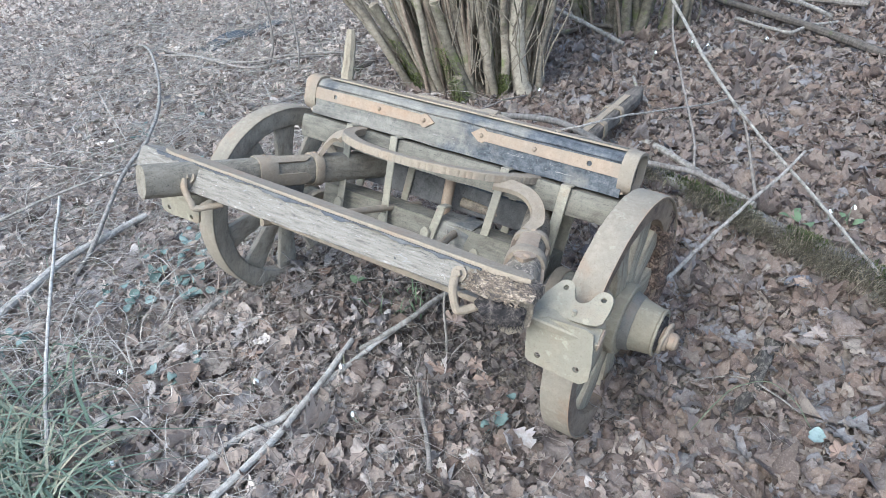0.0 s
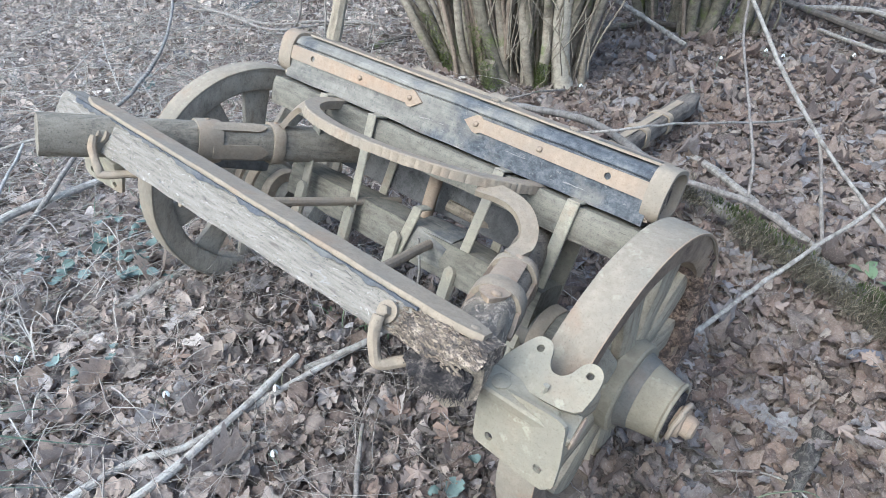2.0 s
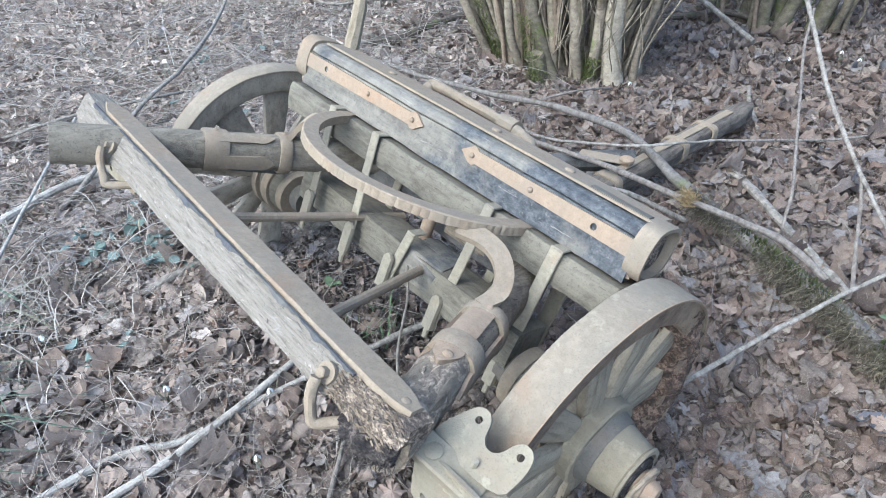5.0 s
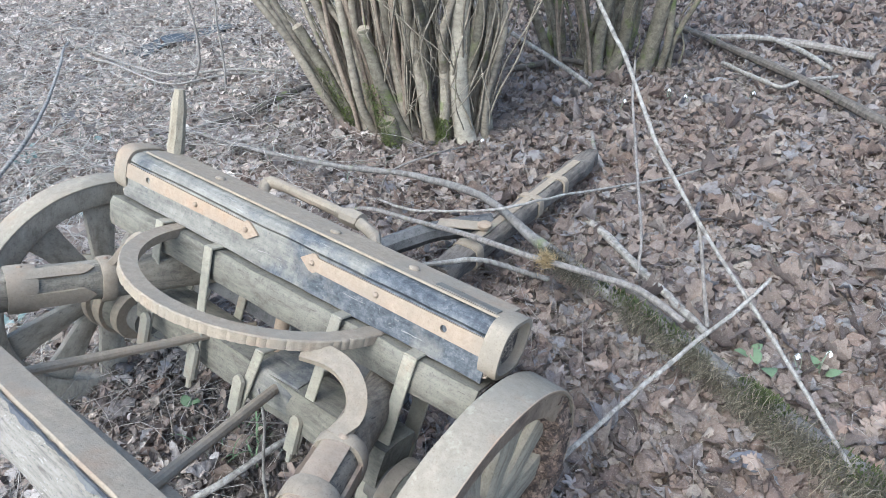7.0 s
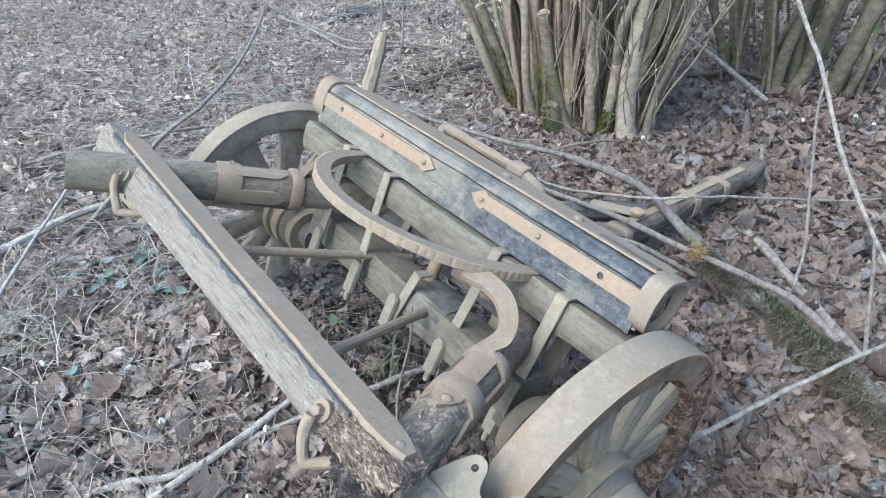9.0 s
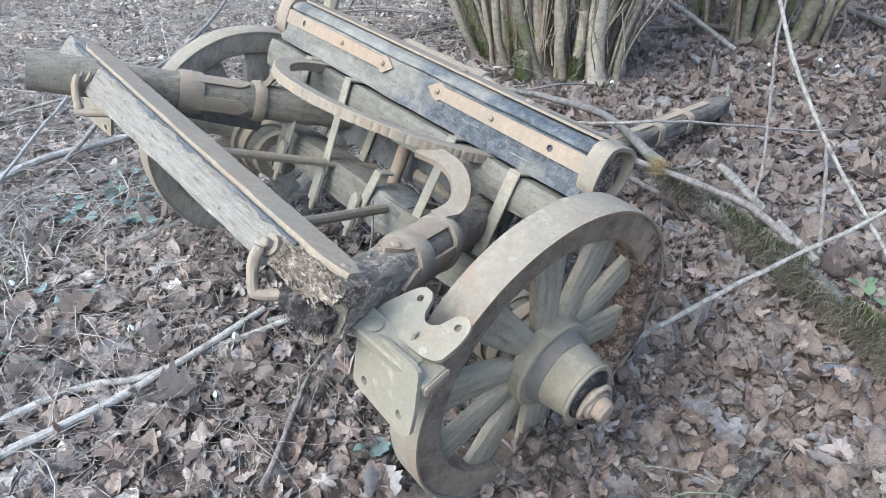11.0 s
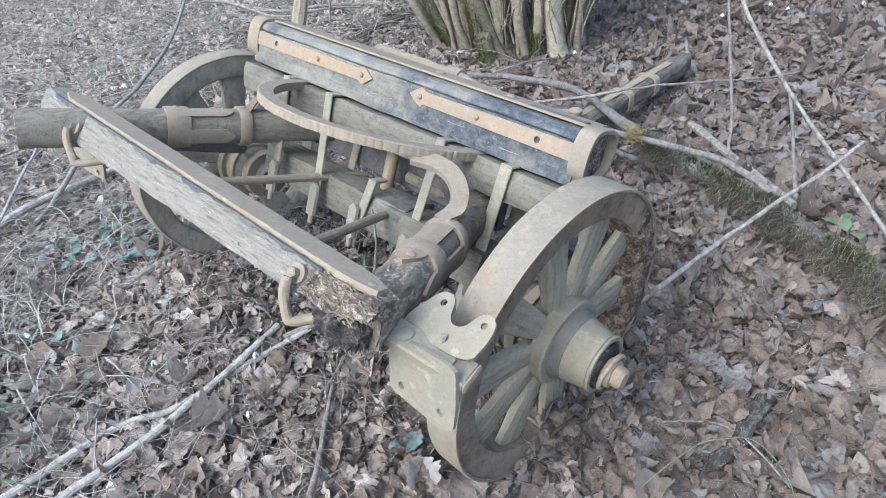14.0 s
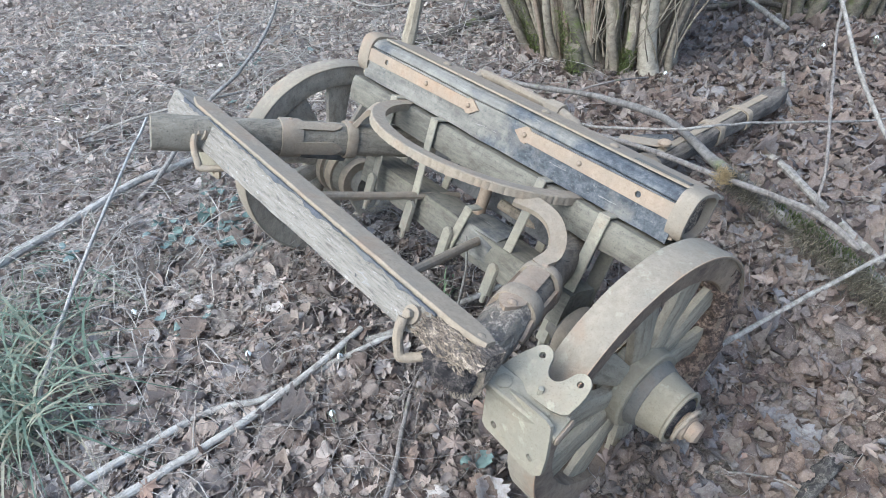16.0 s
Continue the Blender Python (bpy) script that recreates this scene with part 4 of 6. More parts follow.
    Geo().turn([(-0.20, 0.060), (-0.232, 0.064), (-0.234, 0.076), (-0.19, 0.080), (-0.17, 0.090), (-0.145, 0.092), (-0.13, 0.086), (-0.085, 0.090), (-0.04, 0.088), (-0.01, 0.085)], m, 40).rough(0.0015, 20).make("hub", WOOD_GREEN, wheel, "greenish wooden hub")
    for x0, x1, r in ((-0.252, -0.216, 0.083), (-0.178, -0.138, 0.098), (-0.112, -0.084, 0.104)):
        Geo().turn([(x0, r - 0.016), (x0, r - 0.002), (x0 + 0.003, r), (x1 - 0.003, r), (x1, r - 0.002), (x1, r - 0.012)], m, 40).rough(0.0012, 25).make("inner_hub_band", IRON, wheel, "tan iron hoop on the inner hub")
    Geo().turn([(-0.034, 0.086), (-0.034, 0.110), (-0.029, 0.115), (0.002, 0.114), (0.007, 0.109), (0.008, 0.086)], m, 48).rough(0.0025, 22).make("hub_flange", HUB_IRON, wheel, "lichened iron hub flange")
    Geo().turn([(-0.004, 0.080), (0.006, 0.095), (0.012, 0.094), (0.016, 0.091), (0.026, 0.089), (0.036, 0.085), (0.038, 0.07)], m, 40).rough(0.0012, 40).make("hub_band", IRON_DARK, wheel, "dark grey iron band on the hub")
    Geo().turn([(0.030, 0.076), (0.034, 0.0835), (0.097, 0.0715), (0.102, 0.075), (0.108, 0.073), (0.108, 0.063), (0.075, 0.060)], m, 40).rough(0.0012, 30).make("hub_sleeve", HUB_IRON, wheel, "lichened iron hub sleeve")
    Geo().turn([(0.06, 0.059), (0.110, 0.053), (0.112, 0.040)], m, 32).rough(0.005, 60).make("hub_core", ROT_BLACK, wheel, "dark crumbling hub core")
    Geo().turn([(0.10, 0.034), (0.126, 0.036), (0.134, 0.033), (0.136, 0.027), (0.152, 0.026), (0.160, 0.020), (0.162, 0.006)], m @ pose(0, 0.010, -0.014), 24).rough(0.003, 45).make("axle_cap", IRON_RUST, wheel, "rusty axle end cap")
    loop = [m @ Vector((0.122 + 0.006 * math.sin(a), 0.010 + 0.044 * math.cos(a), -0.014 + 0.046 * math.sin(a))) for a in (radians(20 + 300 * q / 24) for q in range(25))]
    Geo().tube(loop, 0.0065, 8, 0.002, 40).make("linchpin_ring", IRON, wheel, "bent rusty linchpin ring")
    Geo().turn([(-0.30, 0.050), (-0.16, 0.050)], m, 16).make("axle_arm", IRON_DARK, wheel)
    return wheel


build_wheel((0.751, -0.054, -0.341), (0.998, -0.057, -0.016), -97, True)
build_wheel((-0.72 - 0.085, 0.067, -0.392), (-0.997, 0.075, -0.02), -100, False)


# ---- fallen timber behind the cart ----
def build_timber():
    """The broken perch: a strapped timber with a dark cross piece under it."""
    perch = new("broken_perch")
    tagged(perch, "broken strapped wooden cart perch lying under fallen branches", "timber")
    a, b = Vector((-0.505, 0.66, 0.19)), Vector((-0.455, 1.93, 0.115))
    d = (b - a).normalized()
    x = d.cross(Vector((0, 0, 1))).normalized()
    y = x.cross(d)

    def ring(t, ww=0.050, hh=0.042, grow=0.0):
        p = a.lerp(b, t)
        out = []
        for k in range(36):
            an = 2 * math.pi * (k + 0.5) / 36
            c, s = math.cos(an), math.sin(an)
            rr = (abs(c) ** 4 + abs(s) ** 4) ** -0.25
            out.append(p + x * c * rr * (ww + grow) + y * s * rr * (hh + grow))
        return out

    st = [k / 110 for k in range(111)]
    Geo().loft([ring(t, 0.050 if t < 0.93 else 0.050 - 0.3 * (t - 0.93)) for t in st]).rough(0.006, 16).flaky(d, lambda p: 1.0, 0.0030, (8.0, 80.0)).make("timber", TIMBER, perch, "cracked grey-brown timber")
    for t0, t1 in ((0.13, 0.165), (0.50, 0.53), (0.68, 0.71)):
        Geo().loft([ring(t0, grow=0.001), ring(t0, grow=0.008), ring(t1, grow=0.008), ring(t1, grow=0.001)], caps=False).make("band", IRON, perch, "dusty iron band")
    top = lambda t, v=0.0: a.lerp(b, t) + y * 0.0455 + x * v
    Geo().bar(top(0.15), top(0.86), 0.036, 0.007, x).rough(0.001, 20).make("strap", IRON, perch, "long dusty iron strap")
    Geo().bar(top(0.15, 0.035) - y * 0.045, top(0.8, 0.035) - y * 0.045, 0.012, 0.03, x).make("side_strap", IRON, perch)
    m = frame3(top(0.235), y, x)
    Geo().turn([(0.0, 0.014), (0.020, 0.014), (0.022, 0.028), (0.032, 0.029), (0.038, 0.020), (0.040, 0.006)], m, 20).make("bolt", IRON_RUST, perch, "mushroom-headed iron bolt")
    c0, c1 = Vector((-0.84, 0.68, 0.17)), Vector((-0.52, 1.07, 0.185))
    pts = spline([c0, c0.lerp(c1, 0.5) + Vector((-0.02, 0.02, 0.008)), c1], 10)
    Geo().tube(pts, 0.043, 8, 0.004, 14).make("cross_piece", WOOD_DARK, perch, "dark damp cross piece")
    Geo().bar(pts[5] + Vector((0, 0, 0.040)), a.lerp(b, 0.25) + Vector((0.0, 0, 0.060)), 0.055, 0.008, (0.7, -0.6, 0)).make("bolt_plate", IRON, perch, "dusty iron plate under the bolt")
    for k, (px, py) in enumerate(((-0.66, 0.74), (-0.58, 0.70), (-0.60, 0.80))):
        Geo().bar((px, py, 0.02), (px + 0.03, py - 0.02, 0.145), 0.06, 0.02, (0.8, 0.6, 0)).rough(0.003, 20).make("wedge", WOOD_Y, perch, "loose grey wooden wedge")


TIMBER = wood("cracked_timber", (70, 8, 70), (0.156, 0.136, 0.112), (0.095, 0.080, 0.065), (0.037, 0.031, 0.027), 0.9, 0.8)
build_timber()


# ---- branches ----
def branch(label, pts, r0, r1, mat, n=26, sides=9, name="fallen_branch", rough=0.004, group="fallen branches"):
    p = spline(pts, n)
    radii = [lerp(r0, r1, i / (n - 1)) * (1 + 0.10 * noise.noise(q * 9)) for i, q in enumerate(p)]
    ob = Geo().tube(p, radii, sides, rough, 14).make(name, mat)
    return tagged(ob, label, "branch", group)


branch("straight pale dead stick lying on leaf litter", [(-0.69, -1.42, 0.045), (-0.68, -1.19, 0.040), (-0.674, -0.93, 0.037), (-0.70, -0.72, 0.030), (-0.752, -0.44, 0.022)], 0.0135, 0.0105, BRANCH_PALE)
branch("crooked pale dead stick crossing another stick", [(-0.80, -1.40, 0.055), (-0.805, -1.20, 0.042), (-0.80, -1.03, 0.034), (-0.77, -0.93, 0.030), (-0.72, -0.85, 0.024), (-0.71, -0.66, 0.010), (-0.66, -0.37, 0.010), (-0.57, -0.02, 0.015)], 0.013, 0.009, BRANCH_PALE)
branch("long pale fallen branch beside ivy", [(-2.06, -1.50, 0.07), (-2.17, -1.13, 0.075), (-2.25, -0.85, 0.08), (-2.31, -0.65, 0.085), (-2.31, -0.42, 0.08), (-2.31, -0.2, 0.07)], 0.020, 0.016, BRANCH_PALE)
branch("short mossy branch under the far wheel", [(-1.38, -0.86, 0.03), (-1.40, -0.60, 0.045), (-1.42, -0.40, 0.045), (-1.46, -0.15, 0.04)], 0.018, 0.015, BRANCH)
branch("thin dry stalk leaning over grass", [(-2.70, -0.39, 0.20), (-2.2, -0.72, 0.19), (-1.75, -1.02, 0.16), (-1.35, -1.28, 0.11), (-1.08, -1.46, 0.02)], 0.0065, 0.0075, BRANCH_PALE, name="dry_stalk")
branch("leaning pale sapling branch speckled with lichen", [(0.90, 0.575, 0.055), (0.795, 0.662, 0.118), (0.53, 0.90, 0.25), (0.245, 1.125, 0.405), (0.02, 1.275, 0.60), (-0.20, 1.55, 0.75), (-0.43, 1.785, 0.90), (-0.8, 2.15, 1.15)], 0.0055, 0.0090, BRANCH, 36)
branch("forked pale branch propped on a mossy log", [(0.512, 1.030, 0.322), (0.46, 0.90, 0.275), (0.385, 0.752, 0.225), (0.30, 0.56, 0.165), (0.19, 0.31, 0.075), (0.155, 0.23, 0.03)], 0.0058, 0.0080, BRANCH)
branch("thin hanging dead twig", [(-0.30, 1.95, 0.62), (-0.27, 1.88, 0.48), (-0.10, 1.52, 0.33), (0.03, 1.25, 0.21), (0.07, 1.15, 0.10)], 0.0055, 0.006, BRANCH_GREY, name="dead_twig")
branch("thin straight dead twig touching a log", [(0.25, 1.12, 0.40), (0.30, 1.06, 0.28), (0.372, 0.975, 0.10)], 0.006, 0.007, BRANCH_GREY, name="dead_twig")
branch("grey bent branch lying across the perch", [(-1.26, 1.03, 0.06), (-1.05, 0.95, 0.16), (-0.76, 0.88, 0.225), (-0.48, 0.85, 0.262), (-0.25, 0.845, 0.262), (0.0, 0.90, 0.225), (0.14, 0.94, 0.19), (0.30, 0.935, 0.12)], 0.009, 0.013, BRANCH_GREY, 34)
branch("thin arched dead stem by the hazel", [(-1.28, 1.25, 0.02), (-1.25, 1.31, 0.12), (-1.15, 1.51, 0.15), (-1.12, 1.80, 0.08)], 0.006, 0.005, BRANCH_GREY, name="dead_twig")
branch("long thin curved stem over the perch", [(-1.26, 1.20, 0.03), (-1.02, 1.06, 0.13), (-0.81, 0.99, 0.20), (-0.48, 1.03, 0.285), (-0.32, 1.31, 0.25), (-0.08, 1.93, 0.09), (0.02, 2.2, 0.04)], 0.0065, 0.005, BRANCH, 34, name="dead_twig")
branch("curved pale twig behind the bolster", [(-0.58, 0.60, 0.24), (-0.46, 0.68, 0.262), (-0.36, 0.75, 0.255), (-0.19, 0.91, 0.13)], 0.009, 0.010, BRANCH, name="dead_twig")
branch("pale rotten branch on brown leaves", [(-0.30, 1.51, 0.03), (-0.15, 1.40, 0.045), (0.04, 1.245, 0.05), (0.21, 1.12, 0.05), (0.37, 1.00, 0.05)], 0.019, 0.016, BRANCH)
branch("dark fallen branch beside the mossy log", [(-0.22, 1.30, 0.02), (0.0, 1.14, 0.04), (0.2, 1.02, 0.04), (0.40, 0.93, 0.03)], 0.020, 0.016, BARK_DARK)
branch("dark mossy log far behind on the leaves", [(-0.86, 4.50, 0.04), (-0.45, 4.13, 0.06), (-0.14, 3.88, 0.06), (0.26, 3.545, 0.06), (0.72, 3.10, 0.055), (1.1, 2.8, 0.05)], 0.022, 0.032, BARK_DARK)
branch("pale birch branch on the far leaves", [(-0.58, 4.25, 0.04), (-0.17, 4.34, 0.06), (0.10, 4.17, 0.06), (0.34, 3.92, 0.04)], 0.022, 0.014, BRANCH)
branch("crooked pale twig on the far leaves", [(-0.30, 3.76, 0.04), (-0.02, 3.525, 0.05), (0.13, 3.435, 0.05), (0.22, 3.6, 0.05), (0.39, 3.82, 0.03)], 0.014, 0.011, BRANCH)
branch("pale straight branch far off", [(-0.05, 4.32, 0.06), (0.22, 4.28, 0.06), (0.55, 4.22, 0.05)], 0.028, 0.026, BRANCH_GREY)
branch("dead stick leaning at the hazel foot", [(-2.05, 3.30, 0.42), (-1.62, 3.16, 0.27), (-1.25, 3.06, 0.16), (-0.90, 2.96, 0.05)], 0.014, 0.017, BRANCH)
branch("dark stick lying under hazel stems", [(-1.60, 2.98, 0.04), (-1.40, 3.15, 0.06), (-1.30, 3.33, 0.06), (-0.93, 3.31, 0.05)], 0.022, 0.018, BARK_DARK)
branch("dark branch on the ground by the hazel", [(-2.75, 1.45, 0.03), (-2.665, 1.70, 0.04), (-2.68, 1.95, 0.04), (-2.68, 2.25, 0.03)], 0.030, 0.024, BARK_DARK)
branch("long pale stick on the grassy litter", [(-5.2, 2.0, 0.02), (-4.3, 1.86, 0.05), (-3.72, 1.85, 0.06), (-3.45, 2.10, 0.06), (-3.05, 2.36, 0.03)], 0.012, 0.010, BRANCH)
branch("tall arched bramble stem, dry and pale", [(-5.5, 2.03, 0.03), (-4.6, 1.55, 0.22), (-4.0, 1.2, 0.27), (-3.16, 0.63, 0.30), (-2.66, 0.17, 0.29), (-2.48, -0.15, 0.24), (-2.24, -0.56, 0.09), (-2.2, -0.72, 0.03)], 0.009, 0.011, BRANCH, 40, name="bramble_stem")
branch("low arched bramble stem, dry and grey", [(-3.2, -0.75, 0.02), (-3.0, -0.35, 0.10), (-2.83, -0.03, 0.13), (-2.86, 0.25, 0.08)], 0.008, 0.007, BRANCH, name="bramble_stem")
branch("arched dry stem over pale litter", [(-4.9, 1.85, 0.03), (-4.11, 1.66, 0.14), (-3.44, 1.61, 0.12), (-3.3, 1.95, 0.09), (-3.2, 2.2, 0.04)], 0.009, 0.007, BRANCH, name="bramble_stem")
branch("upright dry stem standing in litter", [(-3.5, 1.80, 0.0), (-3.43, 1.90, 0.2), (-3.47, 1.97, 0.55), (-3.60, 2.0, 0.85)], 0.011, 0.006, BRANCH_GREY, name="bramble_stem")
branch("upright thin stem standing in litter", [(-3.15, 1.85, 0.0), (-3.10, 1.86, 0.25), (-3.16, 1.95, 0.6), (-3.05, 2.0, 0.9)], 0.008, 0.005, BRANCH, name="bramble_stem")
branch("straight grey twig on brown leaves", [(-0.41, -0.50, 0.005), (-0.33, -0.60, 0.0), (-0.25, -0.69, 0.002), (-0.18, -0.78, 0.005)], 0.0065, 0.008, BRANCH_GREY, name="dead_twig")
branch("pale stick lying beneath the cart", [(-0.70, -0.46, 0.01), (-0.63, -0.30, 0.025), (-0.58, -0.12, 0.035), (-0.54, 0.05, 0.035)], 0.011, 0.010, BRANCH)
branch("thin upright dead stalk beside the king pin", [(-0.42, -0.30, -0.03), (-0.425, -0.27, 0.20), (-0.40, -0.24, 0.36), (-0.41, -0.22, 0.47)], 0.005, 0.003, BRANCH, name="dry_stalk")
branch("short forked twig beside the perch end", [(-0.58, 2.22, 0.10), (-0.50, 2.08, 0.07), (-0.37, 1.92, 0.04)], 0.010, 0.012, BRANCH_GREY, name="dead_twig")
branch("thin pale twig on brown leaves", [(0.30, -0.12, -0.05), (0.42, 0.0, -0.06), (0.55, 0.05, -0.05), (0.72, -0.05, -0.03)], 0.004, 0.003, BRANCH, name="dead_twig")
branch("thin green bramble shoot arching over leaves", [(0.42, -0.30, -0.06), (0.47, -0.20, 0.005), (0.525, -0.093, 0.035), (0.614, -0.024, 0.035), (0.696, -0.04, 0.0), (0.75, -0.08, -0.05)], 0.0020, 0.0014, GREEN_STEM, name="bramble_stem")
branch("thin stalk leaning on the wheel hub", [(0.10, -0.33, -0.07), (0.08, -0.30, 0.0), (0.04, -0.26, 0.09)], 0.003, 0.002, BRANCH, name="dry_stalk")


# ---- the mossy log ----
def build_log():
    pts = [(-2.9, 1.28, 0.03), (-2.14, 1.22, 0.09), (-1.47, 1.19, 0.155), (-1.07, 1.22, 0.20), (-0.62, 1.15, 0.245), (-0.35, 1.04, 0.215), (-0.14, 0.98, 0.17), (0.12, 0.92, 0.12), (0.37, 0.85, 0.085), (0.59, 0.76, 0.06), (0.81, 0.66, 0.055), (1.05, 0.54, 0.055), (1.6, 0.25, 0.05)]
    n = 70
    p = spline(pts, n)
    rad = [lerp(0.011, 0.038, min(1, 1.5 * (i / (n - 1)) ** 1.7)) for i in range(n)]
    log = Geo().tube(p, rad, 14, 0.012, 9).make("mossy_log", LOG)
    tagged(log, "long fallen mossy log with dry fringe hanging down", "log")
    # fringe of dry moss and grass on the near side, and moss on top
    verts, quads = [], []
    def blade(root, tip, w):
        side = (tip - root).cross(Vector((0, 0, 1)))
        side = (side.normalized() if side.length > 1e-5 else Vector((1, 0, 0))) * w
        mid = root.lerp(tip, 0.55) + Vector((0, 0, 0.010))
        b = len(verts)
        verts.extend([root - side, root + side, mid + side * 0.8, mid - side * 0.8, tip + side * 0.2, tip - side * 0.2])
        quads.extend([(b, b + 1, b + 2, b + 3), (b + 3, b + 2, b + 4, b + 5)])

    def strand(root, way, length, w):
        """A thin curling thread of dry moss."""
        q, d = root.copy(), way.normalized()
        side = d.cross(Vector((0.3, 0.2, 1))).normalized() * w
        last = None
        for k in range(5):
            b = len(verts)
            verts.extend([q - side * (1 - 0.17 * k), q + side * (1 - 0.17 * k)])
            if last is not None:
                quads.append((last, last + 1, b + 1, b))
            last = b
            d = (d + Vector(rng.normal(size=3)) * 0.62 + Vector((0, 0, -0.10))).normalized()
            q = q + d * length / 4
            q.z = max(q.z, ground_z(q.x, q.y) + 0.004)

    for _ in range(6500):
        t = 0.46 + 0.53 * rng.random()
        if noise.noise(Vector((t * 17, 0, 2.0))) < rng.uniform(-0.35, 0.15):
            continue
        i = min(n - 2, int(t * (n - 1)))
        q, r = p[i].lerp(p[i + 1], rng.random()), rad[i]
        d = (p[i + 1] - p[i]).normalized()
        near = Vector((d.y, -d.x, 0)).normalized()
        if near.y > 0:
            near = -near
        a = rng.uniform(-0.5, 1.15)
        root = q + near * r * math.cos(a) + Vector((0, 0, r * math.sin(a)))
        way = near * rng.uniform(0.3, 1.0) + d * rng.normal() * 0.5 + Vector((0, 0, math.sin(a) * 0.8))
        strand(root, way, rng.uniform(0.03, 0.085) + 0.09 * max(0.0, t - 0.72) * 4, rng.uniform(0.0008, 0.0021))
    fr = sheet("moss_fringe", [tuple(v) for v in verts], quads, STRAW)
    fr.parent = log
    fr["label"] = "dry olive-brown moss fringe"
    verts.clear(), quads.clear()
    for _ in range(1700):
        t = rng.choice((rng.normal(0.60, 0.03), rng.normal(0.755, 0.012), rng.normal(0.885, 0.03)))
        if not 0.05 < t < 0.98:
            continue
        i = min(n - 2, int(t * (n - 1)))
        q, r = p[i].lerp(p[i + 1], rng.random()), rad[i]
        a = rng.normal(1.2, 0.6)
        d = (p[i + 1] - p[i]).normalized()
        near = Vector((d.y, -d.x, 0)).normalized()
        nrm = near * math.cos(a) + Vector((0, 0, math.sin(a)))
        root = q + nrm * r * 0.97
        blade(root, root + nrm * rng.uniform(0.006, 0.018) + Vector(rng.normal(size=3)) * 0.006, 0.0022)
    ms = sheet("moss", [tuple(v) for v in verts], quads, MOSS)
    ms.parent = log
    ms["label"] = "bright green moss cushions"


build_log()


# ---- hazel clumps ----
def build_hazel(name, label, centre, spread, leans, count, twigs, seed, BARKS):
    rs = np.random.default_rng(seed)
    bush = new(name)
    bush.location = (centre[0], centre[1], 0)
    tagged(bush, label, "bush", "hazel clumps")

    def stem(base, lean, r, height, mat, curve=0.06, stub=False, mossy=False):
        b = Vector(base)
        tip = b + Vector((lean[0] * height, lean[1] * height, height))
        kink = [b.lerp(tip, f) + Vector((rs.normal() * curve * g, rs.normal() * curve * g, 0)) for f, g in ((0.10, 0.3), (0.24, 0.6), (0.40, 0.8), (0.62, 0.9))]
        n = 24 if not stub else 12
        pts = spline([b, *kink, tip] if not stub else [b, b.lerp(tip, 0.5) + Vector((rs.normal() * 0.02, 0, 0)), tip], n)
        rad = [r * (1.25 if i == 0 else 1.1 if i == 1 else 1.0) * lerp(1.0, 0.96 if stub else 0.72, i / (n - 1)) for i in range(n)]
        ob = Geo().tube(pts, rad, 12, min(0.0035, r * 0.14), 14).make("stem", mat, bush)
        if stub:
            d = (pts[-1] - pts[-2]).normalized()
            slant = (d + Vector((rs.normal() * 0.25, -0.45, 0))).normalized()
            m = frame3(pts[-1] - d * r * 0.25, slant, slant.orthogonal())
            Geo().turn([(0.0, r * 0.98), (r * 0.32, r * 1.0), (r * 0.36, r * 0.9), (r * 0.37, r * 0.1)], m, 14).rough(r * 0.08, 60).make("cut_face", CUT, ob, "brown weathered saw cut")
        if mossy:
            verts, quads = [], []
            for _ in range(1500):
                k = rs.random() ** 1.6 * 0.16 * 2.5 / height
                i = k * (n - 1)
                j = min(n - 2, int(i))
                q, rr = pts[j].lerp(pts[j + 1], i - j), lerp(rad[j], rad[j + 1], i - j)
                a = rs.normal(-1.9, 0.9)
                nrm = Vector((math.cos(a), math.sin(a), 0))
                tip = nrm * rs.uniform(0.008, 0.022) + Vector(rs.normal(size=3)) * 0.007
                w = Vector((-nrm.y, nrm.x, 0.3)) * 0.003
                b, root = len(verts), q + nrm * rr * 0.95
                verts.extend([tuple(root - w), tuple(root + w), tuple(root + tip + w * 0.3), tuple(root + tip - w * 0.3)])
                quads.append((b, b + 1, b + 2, b + 3))
            ms = sheet("moss", verts, quads, MOSS_BRIGHT)
            ms.parent = ob
            ms["label"] = "bright green moss at the stem foot"

    for bx, by, lx, ly, r, h, *mossy in leans:
        stem((bx, by, -0.02), (lx, ly), r, h, BARKS[0] if r > 0.055 and h > 2.5 else HAZEL_SHADED if h < 0.7 else BARKS[1], 0.065, h < 1.0, bool(mossy))
    for k in range(count):
        a = rs.uniform(0, 2 * math.pi)
        q = math.sqrt(rs.random())
        bx, by = spread[0] * q * math.cos(a), spread[1] * q * math.sin(a)
        lean = (bx * (0.8 if bx < 0 else 0.22) + rs.normal() * 0.07, by * 0.4 + rs.normal() * 0.06)
        stem((bx, by, -0.02), lean, rs.uniform(0.010, 0.034), 2.6, BARKS[1] if rs.random() < 0.35 else HAZEL_SHADED, 0.10)
    for k in range(twigs):
        a = rs.uniform(0, 2 * math.pi)
        bx, by = spread[0] * math.cos(a) * rs.uniform(0.7, 1.15), spread[1] * math.sin(a) * rs.uniform(0.7, 1.15)
        lean = (bx * (1.1 if bx < 0 else 0.4) + rs.normal() * 0.2, by * 0.7 + rs.normal() * 0.2)
        stem((bx, by, rs.uniform(-0.02, 0.25)), lean, rs.uniform(0.003, 0.008), rs.uniform(0.7, 1.9), BARKS[1], 0.035)
